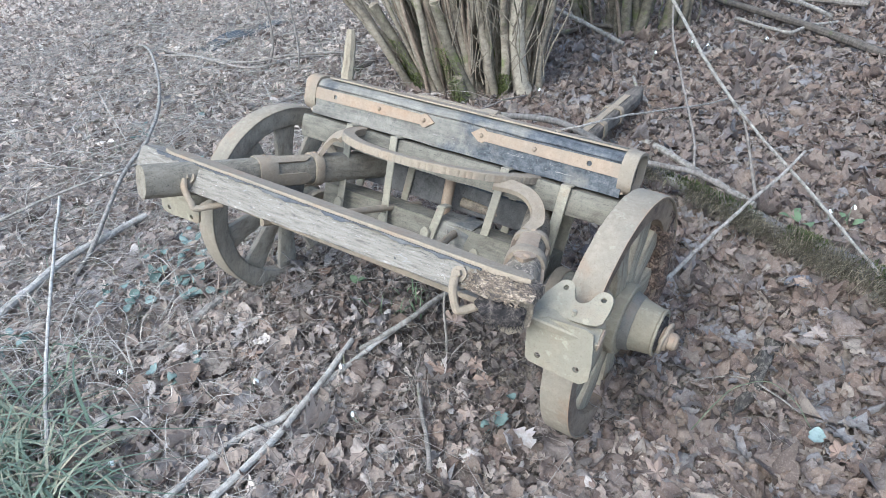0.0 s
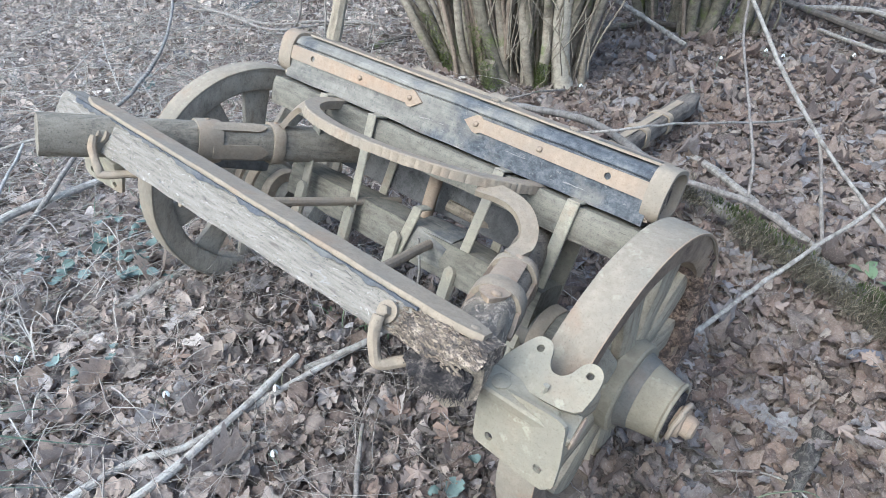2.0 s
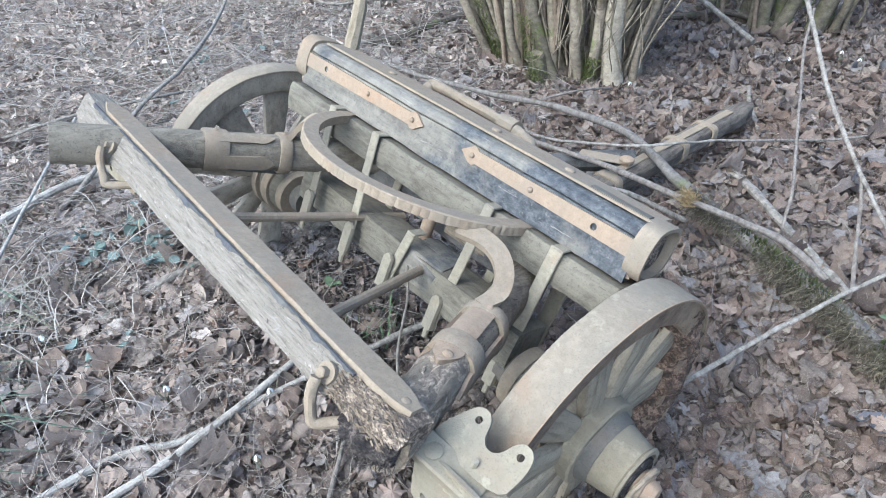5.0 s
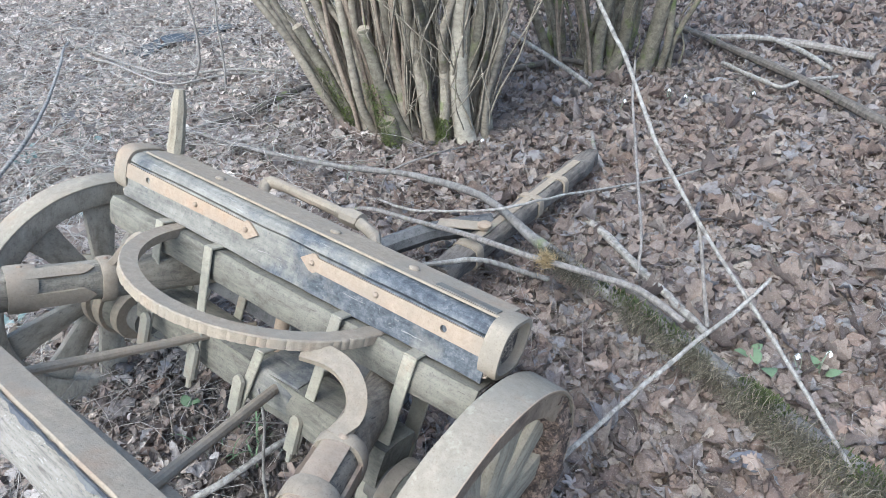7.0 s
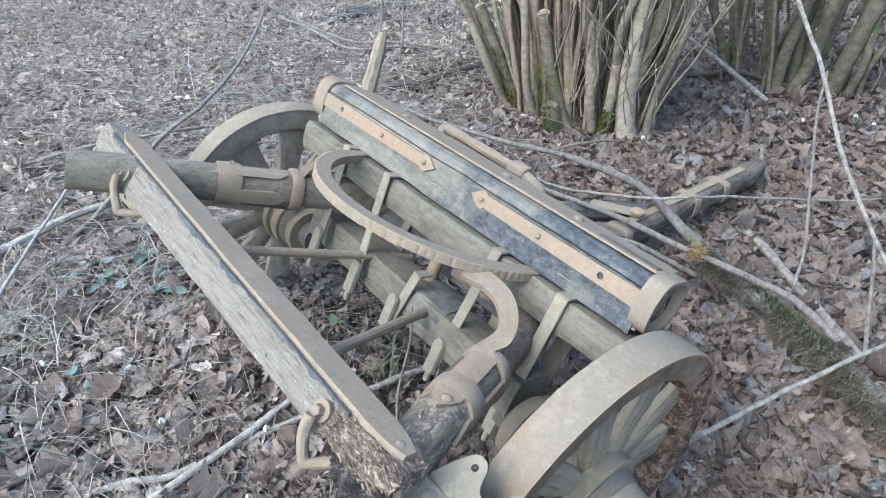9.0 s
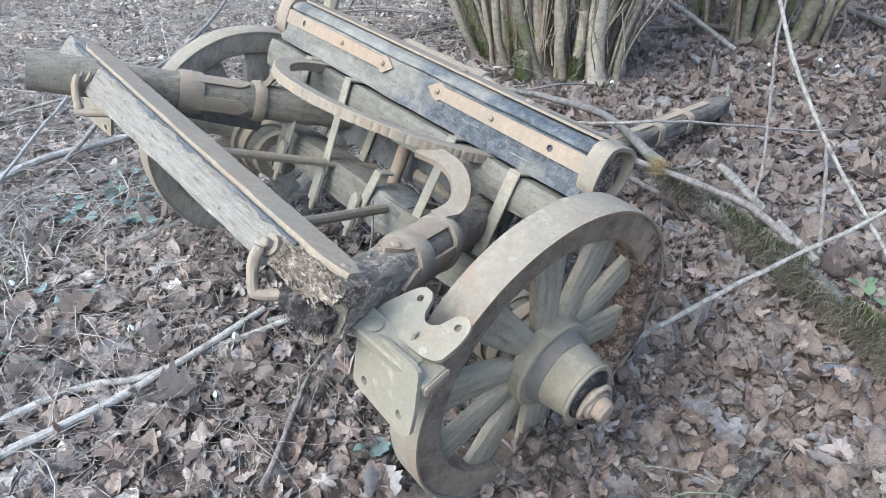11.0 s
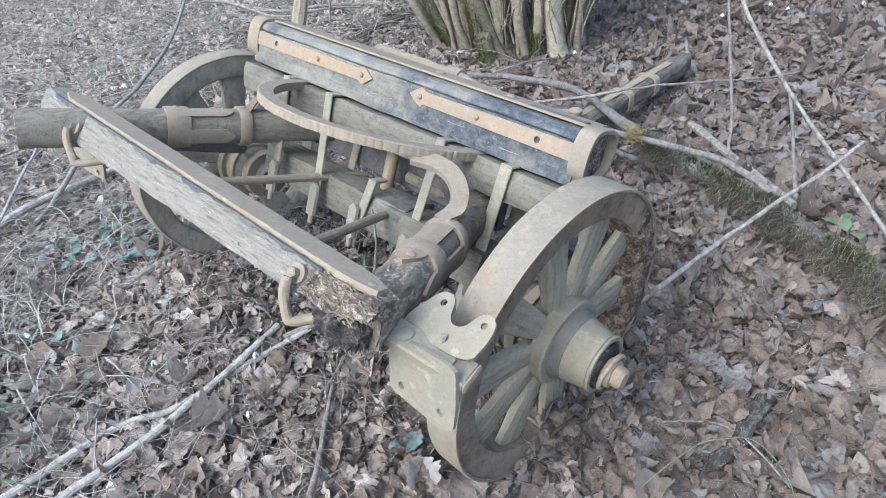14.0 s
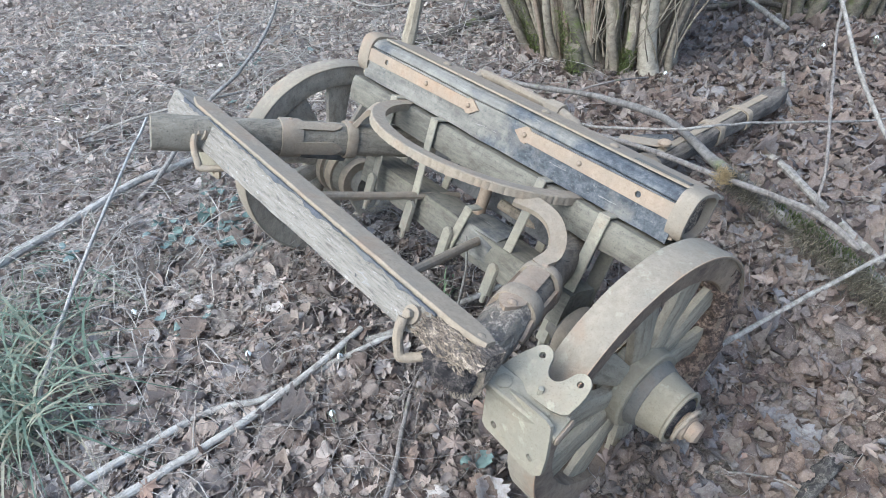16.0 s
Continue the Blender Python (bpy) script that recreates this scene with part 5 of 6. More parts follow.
    for k in range(twigs // 3):
        bx = rs.uniform(-0.7, 0.15) * spread[0]
        stem((bx, -0.85 * spread[1] + rs.normal() * 0.05, -0.02), (bx * 0.5 - 0.06 + rs.normal() * 0.05, rs.normal() * 0.05), rs.uniform(0.008, 0.014), 2.4, HAZEL_RED, 0.03)
    for k in range(twigs // 2):
        bx, z = rs.uniform(-1.1, 0.9) * spread[0], rs.uniform(0.03, 0.7)
        stem((bx * (1 + 0.5 * z), -spread[1] * rs.uniform(0.6, 1.2), z), (rs.uniform(-1.0, 1.0), rs.uniform(-0.6, 0.6)), rs.uniform(0.0015, 0.0035), rs.uniform(0.12, 0.35), HAZEL, 0.012)
    return bush


build_hazel("hazel_clump", "multi-stemmed hazel clump with mossy grey-brown stems", (-1.62, 2.12), (0.46, 0.27), [
    (-0.44, -0.24, -0.42, -0.22, 0.028, 2.4), (-0.38, -0.24, -0.50, -0.25, 0.022, 2.4, 1), (-0.30, -0.26, -0.46, -0.16, 0.033, 0.62, 1), (-0.22, -0.27, -0.24, -0.10, 0.026, 2.5),
    (-0.14, -0.29, -0.16, -0.10, 0.026, 2.5), (0.02, -0.36, -0.06, -0.05, 0.055, 0.17, 1), (0.10, -0.30, -0.30, -0.08, 0.035, 0.66), (0.06, -0.26, -0.12, -0.03, 0.028, 2.5), (0.27, -0.22, 0.06, 0.02, 0.030, 2.5, 1), (0.02, -0.14, -0.16, 0.0, 0.052, 2.5),
    (0.18, -0.22, -0.06, 0.0, 0.028, 2.6), (0.38, -0.13, -0.03, 0.0, 0.058, 2.8), (0.40, 0.04, 0.04, 0.06, 0.048, 2.7), (0.45, -0.04, 0.12, 0.04, 0.024, 2.7), (0.28, -0.02, -0.05, 0.05, 0.036, 2.7), (-0.46, -0.16, -0.62, -0.15, 0.018, 2.2), (-0.44, -0.08, -0.75, -0.10, 0.015, 2.2), (-0.40, -0.20, -0.55, -0.12, 0.022, 2.3), (-0.27, -0.24, -0.34, -0.14, 0.015, 2.5), (-0.16, -0.28, -0.23, -0.06, 0.018, 2.5), (-0.05, -0.26, -0.12, -0.04, 0.022, 2.5)], 34, 105, 3, (HAZEL_PALE, HAZEL))
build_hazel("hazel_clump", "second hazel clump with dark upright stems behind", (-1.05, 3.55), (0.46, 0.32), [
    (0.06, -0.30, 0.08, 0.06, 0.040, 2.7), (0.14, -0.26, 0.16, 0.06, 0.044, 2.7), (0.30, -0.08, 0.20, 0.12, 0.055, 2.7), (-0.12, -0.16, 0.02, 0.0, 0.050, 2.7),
    (-0.32, -0.06, -0.06, 0.0, 0.044, 2.6), (-0.46, 0.02, -0.05, 0.03, 0.036, 2.6)], 18, 14, 5, (HAZEL_SHADED, HAZEL_SHADED))


# ---- leaf litter ----
def leaf_batch(n, place, size, kind, tilt, lift, seed, m=6, cols=3, crumple=1.0, flat=1.0):
    """Arrays of many curled leaves. kind 0: oval, 1: oak-like lobes, 2: broad maple-like lobes."""
    rs = np.random.default_rng(seed)
    xy = place(rs, n)
    n = len(xy)
    t = np.linspace(0, 1, m)
    shapes = {
        0: 0.34 * np.sin(np.pi * t ** 0.85) ** 0.8,
        1: np.interp(t, np.linspace(0, 1, 12), [0.015, 0.10, 0.16, 0.12, 0.20, 0.27, 0.19, 0.26, 0.30, 0.20, 0.22, 0.05]),
        2: np.interp(t, np.linspace(0, 1, 10), [0.02, 0.26, 0.38, 0.34, 0.46, 0.42, 0.31, 0.33, 0.20, 0.03]),
    }[kind]
    half = shapes[None, :] * rs.uniform(0.38 if kind == 0 else 0.65, 1.15, (n, 1)) * (1 + rs.normal(0, 0.09, (n, m)))
    length = size[0] + (size[1] - size[0]) * rs.random(n) ** 1.3
    x = (t - 0.5)[None, :] * np.ones((n, 1))
    curl, cup, fold = rs.normal(0.4, 1.3, (n, 1)), rs.normal(0.7, 2.0, (n, 1)), rs.normal(0.10, 0.28, (n, 1))
    roll = rs.normal(0, 0.55, (n, 1)) * crumple
    wave = rs.normal(0, 0.050 * crumple, (n, m, cols))
    ripple, ph = rs.uniform(7, 13, (n, 1)), rs.random((n, 1)) * 6
    P = np.zeros((n, m, cols, 3))
    for j, side in enumerate(np.linspace(-1, 1, cols)):
        h = half * side
        P[:, :, j, 0] = x + 0.10 * np.abs(h) * rs.normal(1, 0.5, (n, 1))
        P[:, :, j, 1] = h * np.cos(roll * side * 0.6) + 0.04 * np.sin(3 * x + ph)
        P[:, :, j, 2] = curl * (x ** 2 - 0.08) + cup * h ** 2 + fold * np.abs(h) + roll * h * side * 0.5 + wave[:, :, j] + 0.035 * crumple * np.abs(side) * np.sin(ripple * x + ph * side)
    P[..., 2] *= flat
    P *= length[:, None, None, None]
    yaw, tx, ty = rs.uniform(0, 2 * np.pi, n), rs.normal(0, tilt, n), rs.normal(0, tilt, n)
    flip = np.where(rs.random(n) < 0.5, 1.0, -1.0)
    P[..., 2] *= flip[:, None, None]
    c, s = np.cos(tx)[:, None, None], np.sin(tx)[:, None, None]
    P[..., 1], P[..., 2] = P[..., 1] * c - P[..., 2] * s, P[..., 1] * s + P[..., 2] * c
    c, s = np.cos(ty)[:, None, None], np.sin(ty)[:, None, None]
    P[..., 0], P[..., 2] = P[..., 0] * c + P[..., 2] * s, -P[..., 0] * s + P[..., 2] * c
    c, s = np.cos(yaw)[:, None, None], np.sin(yaw)[:, None, None]
    P[..., 0], P[..., 1] = P[..., 0] * c - P[..., 1] * s, P[..., 0] * s + P[..., 1] * c
    gz = np.array([ground_z(a, b) for a, b in xy])
    P[..., 0] += xy[:, 0, None, None]
    P[..., 1] += xy[:, 1, None, None]
    P[..., 2] += (gz + lift[0] + (lift[1] - lift[0]) * rs.random(n) ** 1.5)[:, None, None]
    idx = np.arange(n * m * cols).reshape(n, m, cols)
    a, b, c, d = idx[:, :-1, :-1], idx[:, :-1, 1:], idx[:, 1:, 1:], idx[:, 1:, :-1]
    quads = np.stack([a, b, c, d], -1).reshape(-1, 4)
    return P.reshape(-1, 3), quads


def region(x0, x1, y0, y1, keep=None):
    def place(rs, n):
        p = np.stack([rs.uniform(x0, x1, n), rs.uniform(y0, y1, n)], -1)
        return p if keep is None else p[keep(p[:, 0], p[:, 1], rs.random(n))]
    return place


def join(batches):
    verts, quads, base = [], [], 0
    for v, q in batches:
        verts.append(v)
        quads.append(q + base)
        base += len(v)
    return np.concatenate(verts), np.concatenate(quads)


def edge_left(x, y, u):
    """Thins out towards the brown leaves on the hazel side."""
    return u < 1 / (1 + np.exp(4.0 * (x + 0.70 + 0.65 * y)))


def edge_right(x, y, u):
    return u > 0.86 / (1 + np.exp(4.0 * (x + 0.90 + 0.65 * y)))


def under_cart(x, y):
    """1 on the nearly bare strip of ground beneath the cart."""
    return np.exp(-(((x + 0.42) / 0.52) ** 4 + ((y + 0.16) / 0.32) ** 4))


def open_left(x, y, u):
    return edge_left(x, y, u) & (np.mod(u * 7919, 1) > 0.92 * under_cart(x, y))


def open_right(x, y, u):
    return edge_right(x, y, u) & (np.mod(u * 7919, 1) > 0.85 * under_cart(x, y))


def far_left(x, y, u):
    """The pale litter of the open glade, its colour lightened for haze, mixed in gradually."""
    return edge_left(x, y, u) & (np.mod(u * 6091, 1) < 1 / (1 + np.exp(2.2 * (x - 0.35 * y + 3.0))))


def near_left(x, y, u):
    return open_left(x, y, u) & (np.mod(u * 6091, 1) > 1 / (1 + np.exp(2.2 * (x - 0.35 * y + 3.0))))


near, mid, far = (-2.0, 1.9, -1.6, 1.3), (-3.0, 2.6, 1.0, 3.2), (-5.0, 3.2, 2.6, 9.0)
litter_brown = join([
    leaf_batch(9000, region(*near, open_right), (0.012, 0.042), 0, 0.45, (0.004, 0.030), 11, 5, 3, 1.0, 0.8),
    leaf_batch(4600, region(*near, open_right), (0.045, 0.095), 0, 0.26, (0.0, 0.034), 18, 9, 5, 1.2, 0.75),
    leaf_batch(5600, region(*near, open_right), (0.050, 0.115), 1, 0.28, (0.0, 0.036), 12, 15, 5, 1.2, 0.8),
    leaf_batch(4600, region(*near, open_right), (0.060, 0.125), 2, 0.25, (0.0, 0.036), 13, 15, 7, 1.2, 0.75),
    leaf_batch(5200, region(*mid, edge_right), (0.05, 0.125), 2, 0.30, (0.0, 0.03), 14, 10, 5, 1.2, 0.75),
    leaf_batch(9500, region(*mid, edge_right), (0.030, 0.095), 1, 0.36, (0.0, 0.03), 15, 9, 3, 1.2, 0.8),
    leaf_batch(9000, region(*far, edge_right), (0.05, 0.12), 2, 0.36, (0.0, 0.03), 16, 7, 3, 1.2),
    leaf_batch(15000, region(*far, edge_right), (0.04, 0.10), 1, 0.40, (0.0, 0.03), 17, 6, 3, 1.2),
])
tagged(sheet("leaf_litter", *litter_brown, LEAF), "deep litter of curled brown oak and maple leaves", "leaf litter", kind="stuff")
litter_grey = join([
    leaf_batch(19000, region(-4.6, 0.5, -1.8, 2.2, near_left), (0.012, 0.042), 0, 0.42, (0.0, 0.028), 21, 5, 3, 1.0, 0.8),
    leaf_batch(7000, region(-4.6, 0.5, -1.8, 2.2, near_left), (0.032, 0.092), 1, 0.30, (0.0, 0.034), 22, 14, 5, 1.1, 0.85),
    leaf_batch(7500, region(-4.6, 0.5, -1.8, 2.2, near_left), (0.026, 0.078), 0, 0.32, (0.0, 0.034), 25, 10, 5, 1.1, 0.9),
    leaf_batch(480, region(-1.5, 0.6, -1.5, -0.35), (0.050, 0.115), 2, 0.24, (0.006, 0.034), 30, 16, 7, 1.1, 0.75),
    leaf_batch(700, region(-1.5, 0.6, -1.5, -0.35), (0.045, 0.10), 1, 0.26, (0.006, 0.034), 37, 16, 5, 1.1, 0.8),
    leaf_batch(1800, region(-4.6, 0.5, -1.8, 2.2, near_left), (0.060, 0.115), 2, 0.22, (0.0, 0.034), 26, 12, 5, 1.2, 0.65),
])
tagged(sheet("faded_leaf_litter", *litter_grey, LEAF_GREY), "faded grey-brown flattened leaf litter, lightened for haze", "leaf litter", kind="stuff")
litter_pale = join([
    leaf_batch(17000, region(-11.5, -1.2, -3.2, 9.0, far_left), (0.040, 0.095), 1, 0.42, (0.0, 0.03), 23),
    leaf_batch(21000, region(-11.5, -1.2, -3.2, 9.0, far_left), (0.035, 0.090), 0, 0.45, (0.0, 0.03), 24),
])
tagged(sheet("pale_leaf_litter", *litter_pale, LEAF_PALE), "pale grey-beige crumbled leaf litter of the glade, lightened for haze", "leaf litter", kind="stuff")
# darker leaf fragments, laid only beneath the cart
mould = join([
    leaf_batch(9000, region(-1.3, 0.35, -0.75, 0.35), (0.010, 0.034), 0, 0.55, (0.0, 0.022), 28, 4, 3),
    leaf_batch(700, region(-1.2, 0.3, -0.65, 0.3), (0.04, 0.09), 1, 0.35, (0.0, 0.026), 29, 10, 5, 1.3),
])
tagged(sheet("dark_leaf_litter", *mould, LEAF_DARK), "dark leaf fragments beneath the cart", "leaf litter", kind="stuff")


def outside(x, y, u):
    """Fades out far from the cart."""
    return u < np.exp(-(((x + 1.5) / 9.5) ** 4 + ((y - 1.5) / 9.5) ** 4))


def beyond(x, y, u):
    """The same litter behind and beside the walk, past the cart's clearing."""
    return outside(x, y, u) & ((x > np.where(y < 1.2, 1.6, 2.3) + 0.5 * np.mod(u * 5003, 1)) | (y < -1.75 + 0.3 * np.mod(u * 5003, 1)) | (y > 9.0) | (x < -11.0))


outer = join([
    leaf_batch(60000, region(-14.0, 10.0, -10.0, 13.0, outside), (0.06, 0.13), 0, 0.35, (0.0, 0.02), 27, 3, 3),
    leaf_batch(90000, region(-14.0, 10.0, -10.0, 13.0, beyond), (0.09, 0.17), 0, 0.30, (0.0, 0.03), 38, 3, 3, 1.0, 0.9),
])
tagged(sheet("outer_leaf_litter", *outer, LEAF), "thin brown leaf litter on the wider woodland floor", "leaf litter", kind="stuff")


def scatter_twigs(name, label, count, place, length, radius, lift, bend, seed, mat):
    """Thin three-sided twigs."""
    rs = np.random.default_rng(seed)
    xy = place(rs, count)
    n, m = len(xy), 5
    t = np.linspace(-0.5, 0.5, m)
    ln = length[0] + (length[1] - length[0]) * rs.random(n) ** 2
    yaw = rs.uniform(0, 2 * np.pi, n)
    bow, arch = rs.normal(0, bend, n), np.abs(rs.normal(0, bend * 0.6, n))
    px = t[None] * ln[:, None]
    py = (bow * ln)[:, None] * (t ** 2)[None] * 2 + rs.normal(0, 0.012, (n, m)) * ln[:, None]
    pz = (arch * ln)[:, None] * (0.25 - t ** 2)[None] * 1.5 + (rs.normal(0, 0.10, n) * ln)[:, None] * t[None]
    c, s = np.cos(yaw)[:, None], np.sin(yaw)[:, None]
    gz = np.array([ground_z(a, b) for a, b in xy])
    X = xy[:, 0, None] + px * c - py * s
    Y = xy[:, 1, None] + px * s + py * c
    Z = np.maximum(gz[:, None] + pz + (lift[0] + (lift[1] - lift[0]) * rs.random(n))[:, None], gz[:, None])
    r = (radius[0] + (radius[1] - radius[0]) * rs.random(n) ** 2)[:, None] * np.linspace(1, 0.6, m)[None]
    V = np.zeros((n, m, 3, 3))
    for k in range(3):
        a = 2 * np.pi * k / 3 + 0.5
        V[:, :, k, 0] = X - s * np.cos(a) * r
        V[:, :, k, 1] = Y + c * np.cos(a) * r
        V[:, :, k, 2] = Z + np.sin(a) * r
    idx = np.arange(n * m * 3).reshape(n, m, 3)
    q = np.stack([idx[:, :-1, :], np.roll(idx, -1, 2)[:, :-1, :], np.roll(idx, -1, 2)[:, 1:, :], idx[:, 1:, :]], -1).reshape(-1, 4)
    return tagged(sheet(name, V.reshape(-1, 3), q, mat), label, "twigs", kind="stuff")


scatter_twigs("fine_twigs", "tangle of fine dry twigs and stalks", 7500, region(-8.0, -0.3, -1.8, 6.0, open_left), (0.08, 0.50), (0.0010, 0.0032), (0.015, 0.06), 0.25, 31, TWIG)
scatter_twigs("fine_twigs", "thin grey twigs matted into faded litter", 4200, region(-3.4, 0.2, -1.7, 1.5, open_left), (0.05, 0.36), (0.0008, 0.0026), (0.014, 0.045), 0.35, 34, TWIG)
scatter_twigs("fine_twigs", "fine dry twigs strewn over brown leaves", 7000, region(-2.0, 2.6, -1.7, 4.0, lambda x, y, u: u > 0.85 * under_cart(x, y)), (0.03, 0.17), (0.0007, 0.0017), (0.014, 0.040), 0.30, 32, TWIG)
scatter_twigs("dead_stalks", "bent dry stalks looping over the litter", 320, region(-2.6, 0.1, -1.6, 0.9, lambda x, y, u: u > 0.9 * under_cart(x, y)), (0.18, 0.55), (0.0010, 0.0022), (0.02, 0.06), 0.75, 35, TWIG)
scatter_twigs("dead_stalks", "thin twigs lying in leaf fragments beneath the cart", 170, region(-1.1, 0.2, -0.55, 0.25), (0.05, 0.28), (0.0008, 0.0024), (0.012, 0.035), 0.4, 36, TWIG)
scatter_twigs("bramble_tangle", "whitish arching bramble stems over the glade floor", 240, region(-6.5, -2.5, -0.2, 4.5, edge_left), (0.45, 1.2), (0.0020, 0.0048), (0.03, 0.12), 0.5, 38, BRANCH_PALE)
scatter_twigs("twig_tangle", "pale tangle of arching dry stalks over litter", 5200, region(-8.5, -1.5, -1.4, 6.5, edge_left), (0.12, 0.60), (0.0014, 0.0034), (0.02, 0.09), 0.45, 33, TWIG_PALE)


# ---- small plants ----
def blades(name, label, spots, length, width, lean, seed, mat, category="grass"):
    rs = np.random.default_rng(seed)
    n, m = len(spots), 6
    t = np.linspace(0, 1, m)
    ln = rs.uniform(*length, n)
    yaw = rs.uniform(0, 2 * np.pi, n)
    out = rs.uniform(*lean, n)
    H = ln[:, None] * np.sin(np.clip(1.4 - out[:, None] * t[None] * 0.9, 0.1, 1.5)) * t[None] * (1 - 0.45 * out[:, None] * t[None] ** 2)
    D = ln[:, None] * out[:, None] * t[None] ** 1.6 * 0.8
    w = rs.uniform(*width, n)[:, None] * (1 - t[None] ** 2 * 0.92)
    c, s = np.cos(yaw)[:, None], np.sin(yaw)[:, None]
    gz = np.array([ground_z(a, b) for a, b in spots])[:, None]
    V = np.zeros((n, m, 2, 3))
    for k, sd in enumerate((-1, 1)):
        V[:, :, k, 0] = spots[:, 0, None] + D * c - s * w * sd
        V[:, :, k, 1] = spots[:, 1, None] + D * s + c * w * sd
        V[:, :, k, 2] = gz + np.maximum(H, 0.002)
    idx = np.arange(n * m * 2).reshape(n, m, 2)
    q = np.stack([idx[:, :-1, 0], idx[:, :-1, 1], idx[:, 1:, 1], idx[:, 1:, 0]], -1).reshape(-1, 4)
    return tagged(sheet(name, V.reshape(-1, 3), q, mat), label, category, kind="stuff")


tuft = np.concatenate([rng.normal((-1.40, -1.42), (0.12, 0.10), (120, 2)), rng.normal((-1.12, -1.44), (0.09, 0.07), (80, 2)), rng.normal((-1.62, -1.32), (0.16, 0.14), (60, 2))])
blades("grass_tuft", "long green and straw-coloured winter grass tuft", tuft, (0.20, 0.50), (0.0026, 0.0062), (0.7, 1.6), 41, GRASS)
straw = rng.normal((-1.55, -1.10), (0.28, 0.20), (150, 2))
blades("straw_grass", "withered straw-coloured grass lying over litter", straw, (0.14, 0.34), (0.0012, 0.0026), (0.9, 1.5), 45, TWIG_PALE)
thin = np.stack([rng.uniform(-4.5, -1.4, 700), rng.uniform(-1.5, 2.5, 700)], -1)
blades("thin_grass", "scattered thin straw-green grass blades", thin, (0.06, 0.20), (0.0012, 0.0025), (0.4, 1.2), 42, GRASS)

blades("snowdrop_leaves", "narrow green snowdrop leaves in bare soil", np.concatenate([rng.normal(c, 0.03, (k, 2)) for c, k in (((-0.713, -0.096), 12), ((-0.81, -0.21), 5), ((-0.66, -0.16), 6), ((-0.62, 0.98), 8))]), (0.07, 0.14), (0.0025, 0.004), (0.3, 1.0), 44, GREEN_LEAF, "leaves")

ivy_spots = np.concatenate([rng.normal(c, r, (k, 2)) for c, r, k in (((-1.72, -0.66), 0.035, 8), ((-1.62, -0.50), 0.05, 10), ((-1.50, -0.55), 0.04, 5), ((-1.95, -1.08), 0.04, 8), ((-1.80, -0.44), 0.10, 14), ((-1.92, -0.30), 0.08, 9), ((-1.84, -0.60), 0.08, 6), ((-1.20, -0.85), 0.08, 5), ((-2.6, 0.3), 0.10, 8), ((-3.4, 0.6), 0.12, 10), ((-0.146, -0.461), 0.03, 2), ((-0.137, -0.52), 0.03, 2), ((0.80, -0.10), 0.03, 2))])
vi, qi = leaf_batch(len(ivy_spots), lambda rs, n: ivy_spots, (0.035, 0.065), 2, 0.28, (0.035, 0.065), 43, 9, 5, 0.6, 0.6)
tagged(sheet("ivy", vi, qi, IVY), "low patches of blue-green ivy leaves", "ivy", kind="stuff")


def snowdrop(x, y, tall, turn):
    """A snowdrop: leaves, a stalk and a nodding white flower."""
    ob = new("snowdrop")
    ob.location = (x, y, ground_z(x, y))
    ob.rotation_euler = (0, 0, turn)
    tagged(ob, "small white snowdrop flower among dry leaves", "flower", "snowdrops")
    p = spline([(0, 0, 0), (0.004, 0, tall * 0.6), (0.012, 0, tall), (0.022, 0, tall * 0.97)], 10)
    Geo().tube(p, 0.0012, 5).make("stalk", GRASS, ob)
    g = Geo()
    for k in range(3):
        a = 2 * math.pi * k / 3
        base = Vector((0.022, 0, tall * 0.96))
        rings = []
        for f, w, o in ((0, 0.001, 0.001), (0.35, 0.005, 0.006), (0.7, 0.0055, 0.009), (1, 0.001, 0.008)):
            q = base + Vector((math.cos(a) * o, math.sin(a) * o, -0.020 * f))
            tside = Vector((-math.sin(a), math.cos(a), 0)) * w
            nrm = Vector((math.cos(a), math.sin(a), 0)) * 0.0012
            rings.append([q - tside, q + nrm, q + tside, q - nrm])
        g.loft(rings)
    g.make("petals", WHITE, ob, "white nodding petals")
    for sgn in (-1, 1):
        rings = []
        for f in range(6):
            t = f / 5
            q = Vector((sgn * 0.03 * t * t, sgn * 0.012 * t, tall * 0.85 * t))
            w = 0.0035 * (1 - 0.75 * t ** 2)
            rings.append([q + Vector((0, w, 0)), q + Vector((0.0008, 0, 0)), q - Vector((0, w, 0)), q - Vector((0.0008, 0, 0))])
        Geo().loft(rings).make("leaf", GRASS, ob)


for x, y, h, a in ((-0.89, -0.81, 0.10, 0.4), (-1.02, -1.28, 0.09, 2.0), (0.72, 1.02, 0.11, 1.0), (0.67, 0.98, 0.10, 2.6), (-1.10, 1.90, 0.10, 0.2), (-0.55, 1.52, 0.08, 1.6), (-0.50, -0.72, 0.07, 3.1), (-0.70, -0.55, 0.07, 5.0), (-0.62, 2.75, 0.09, 1.0), (-0.42, 3.02, 0.09, 2.0), (-0.30, 3.0, 0.09, 4.0), (0.0, 3.2, 0.09, 0.0), (-1.35, -0.98, 0.08, 4.2)):
    snowdrop(x, y, h, a)


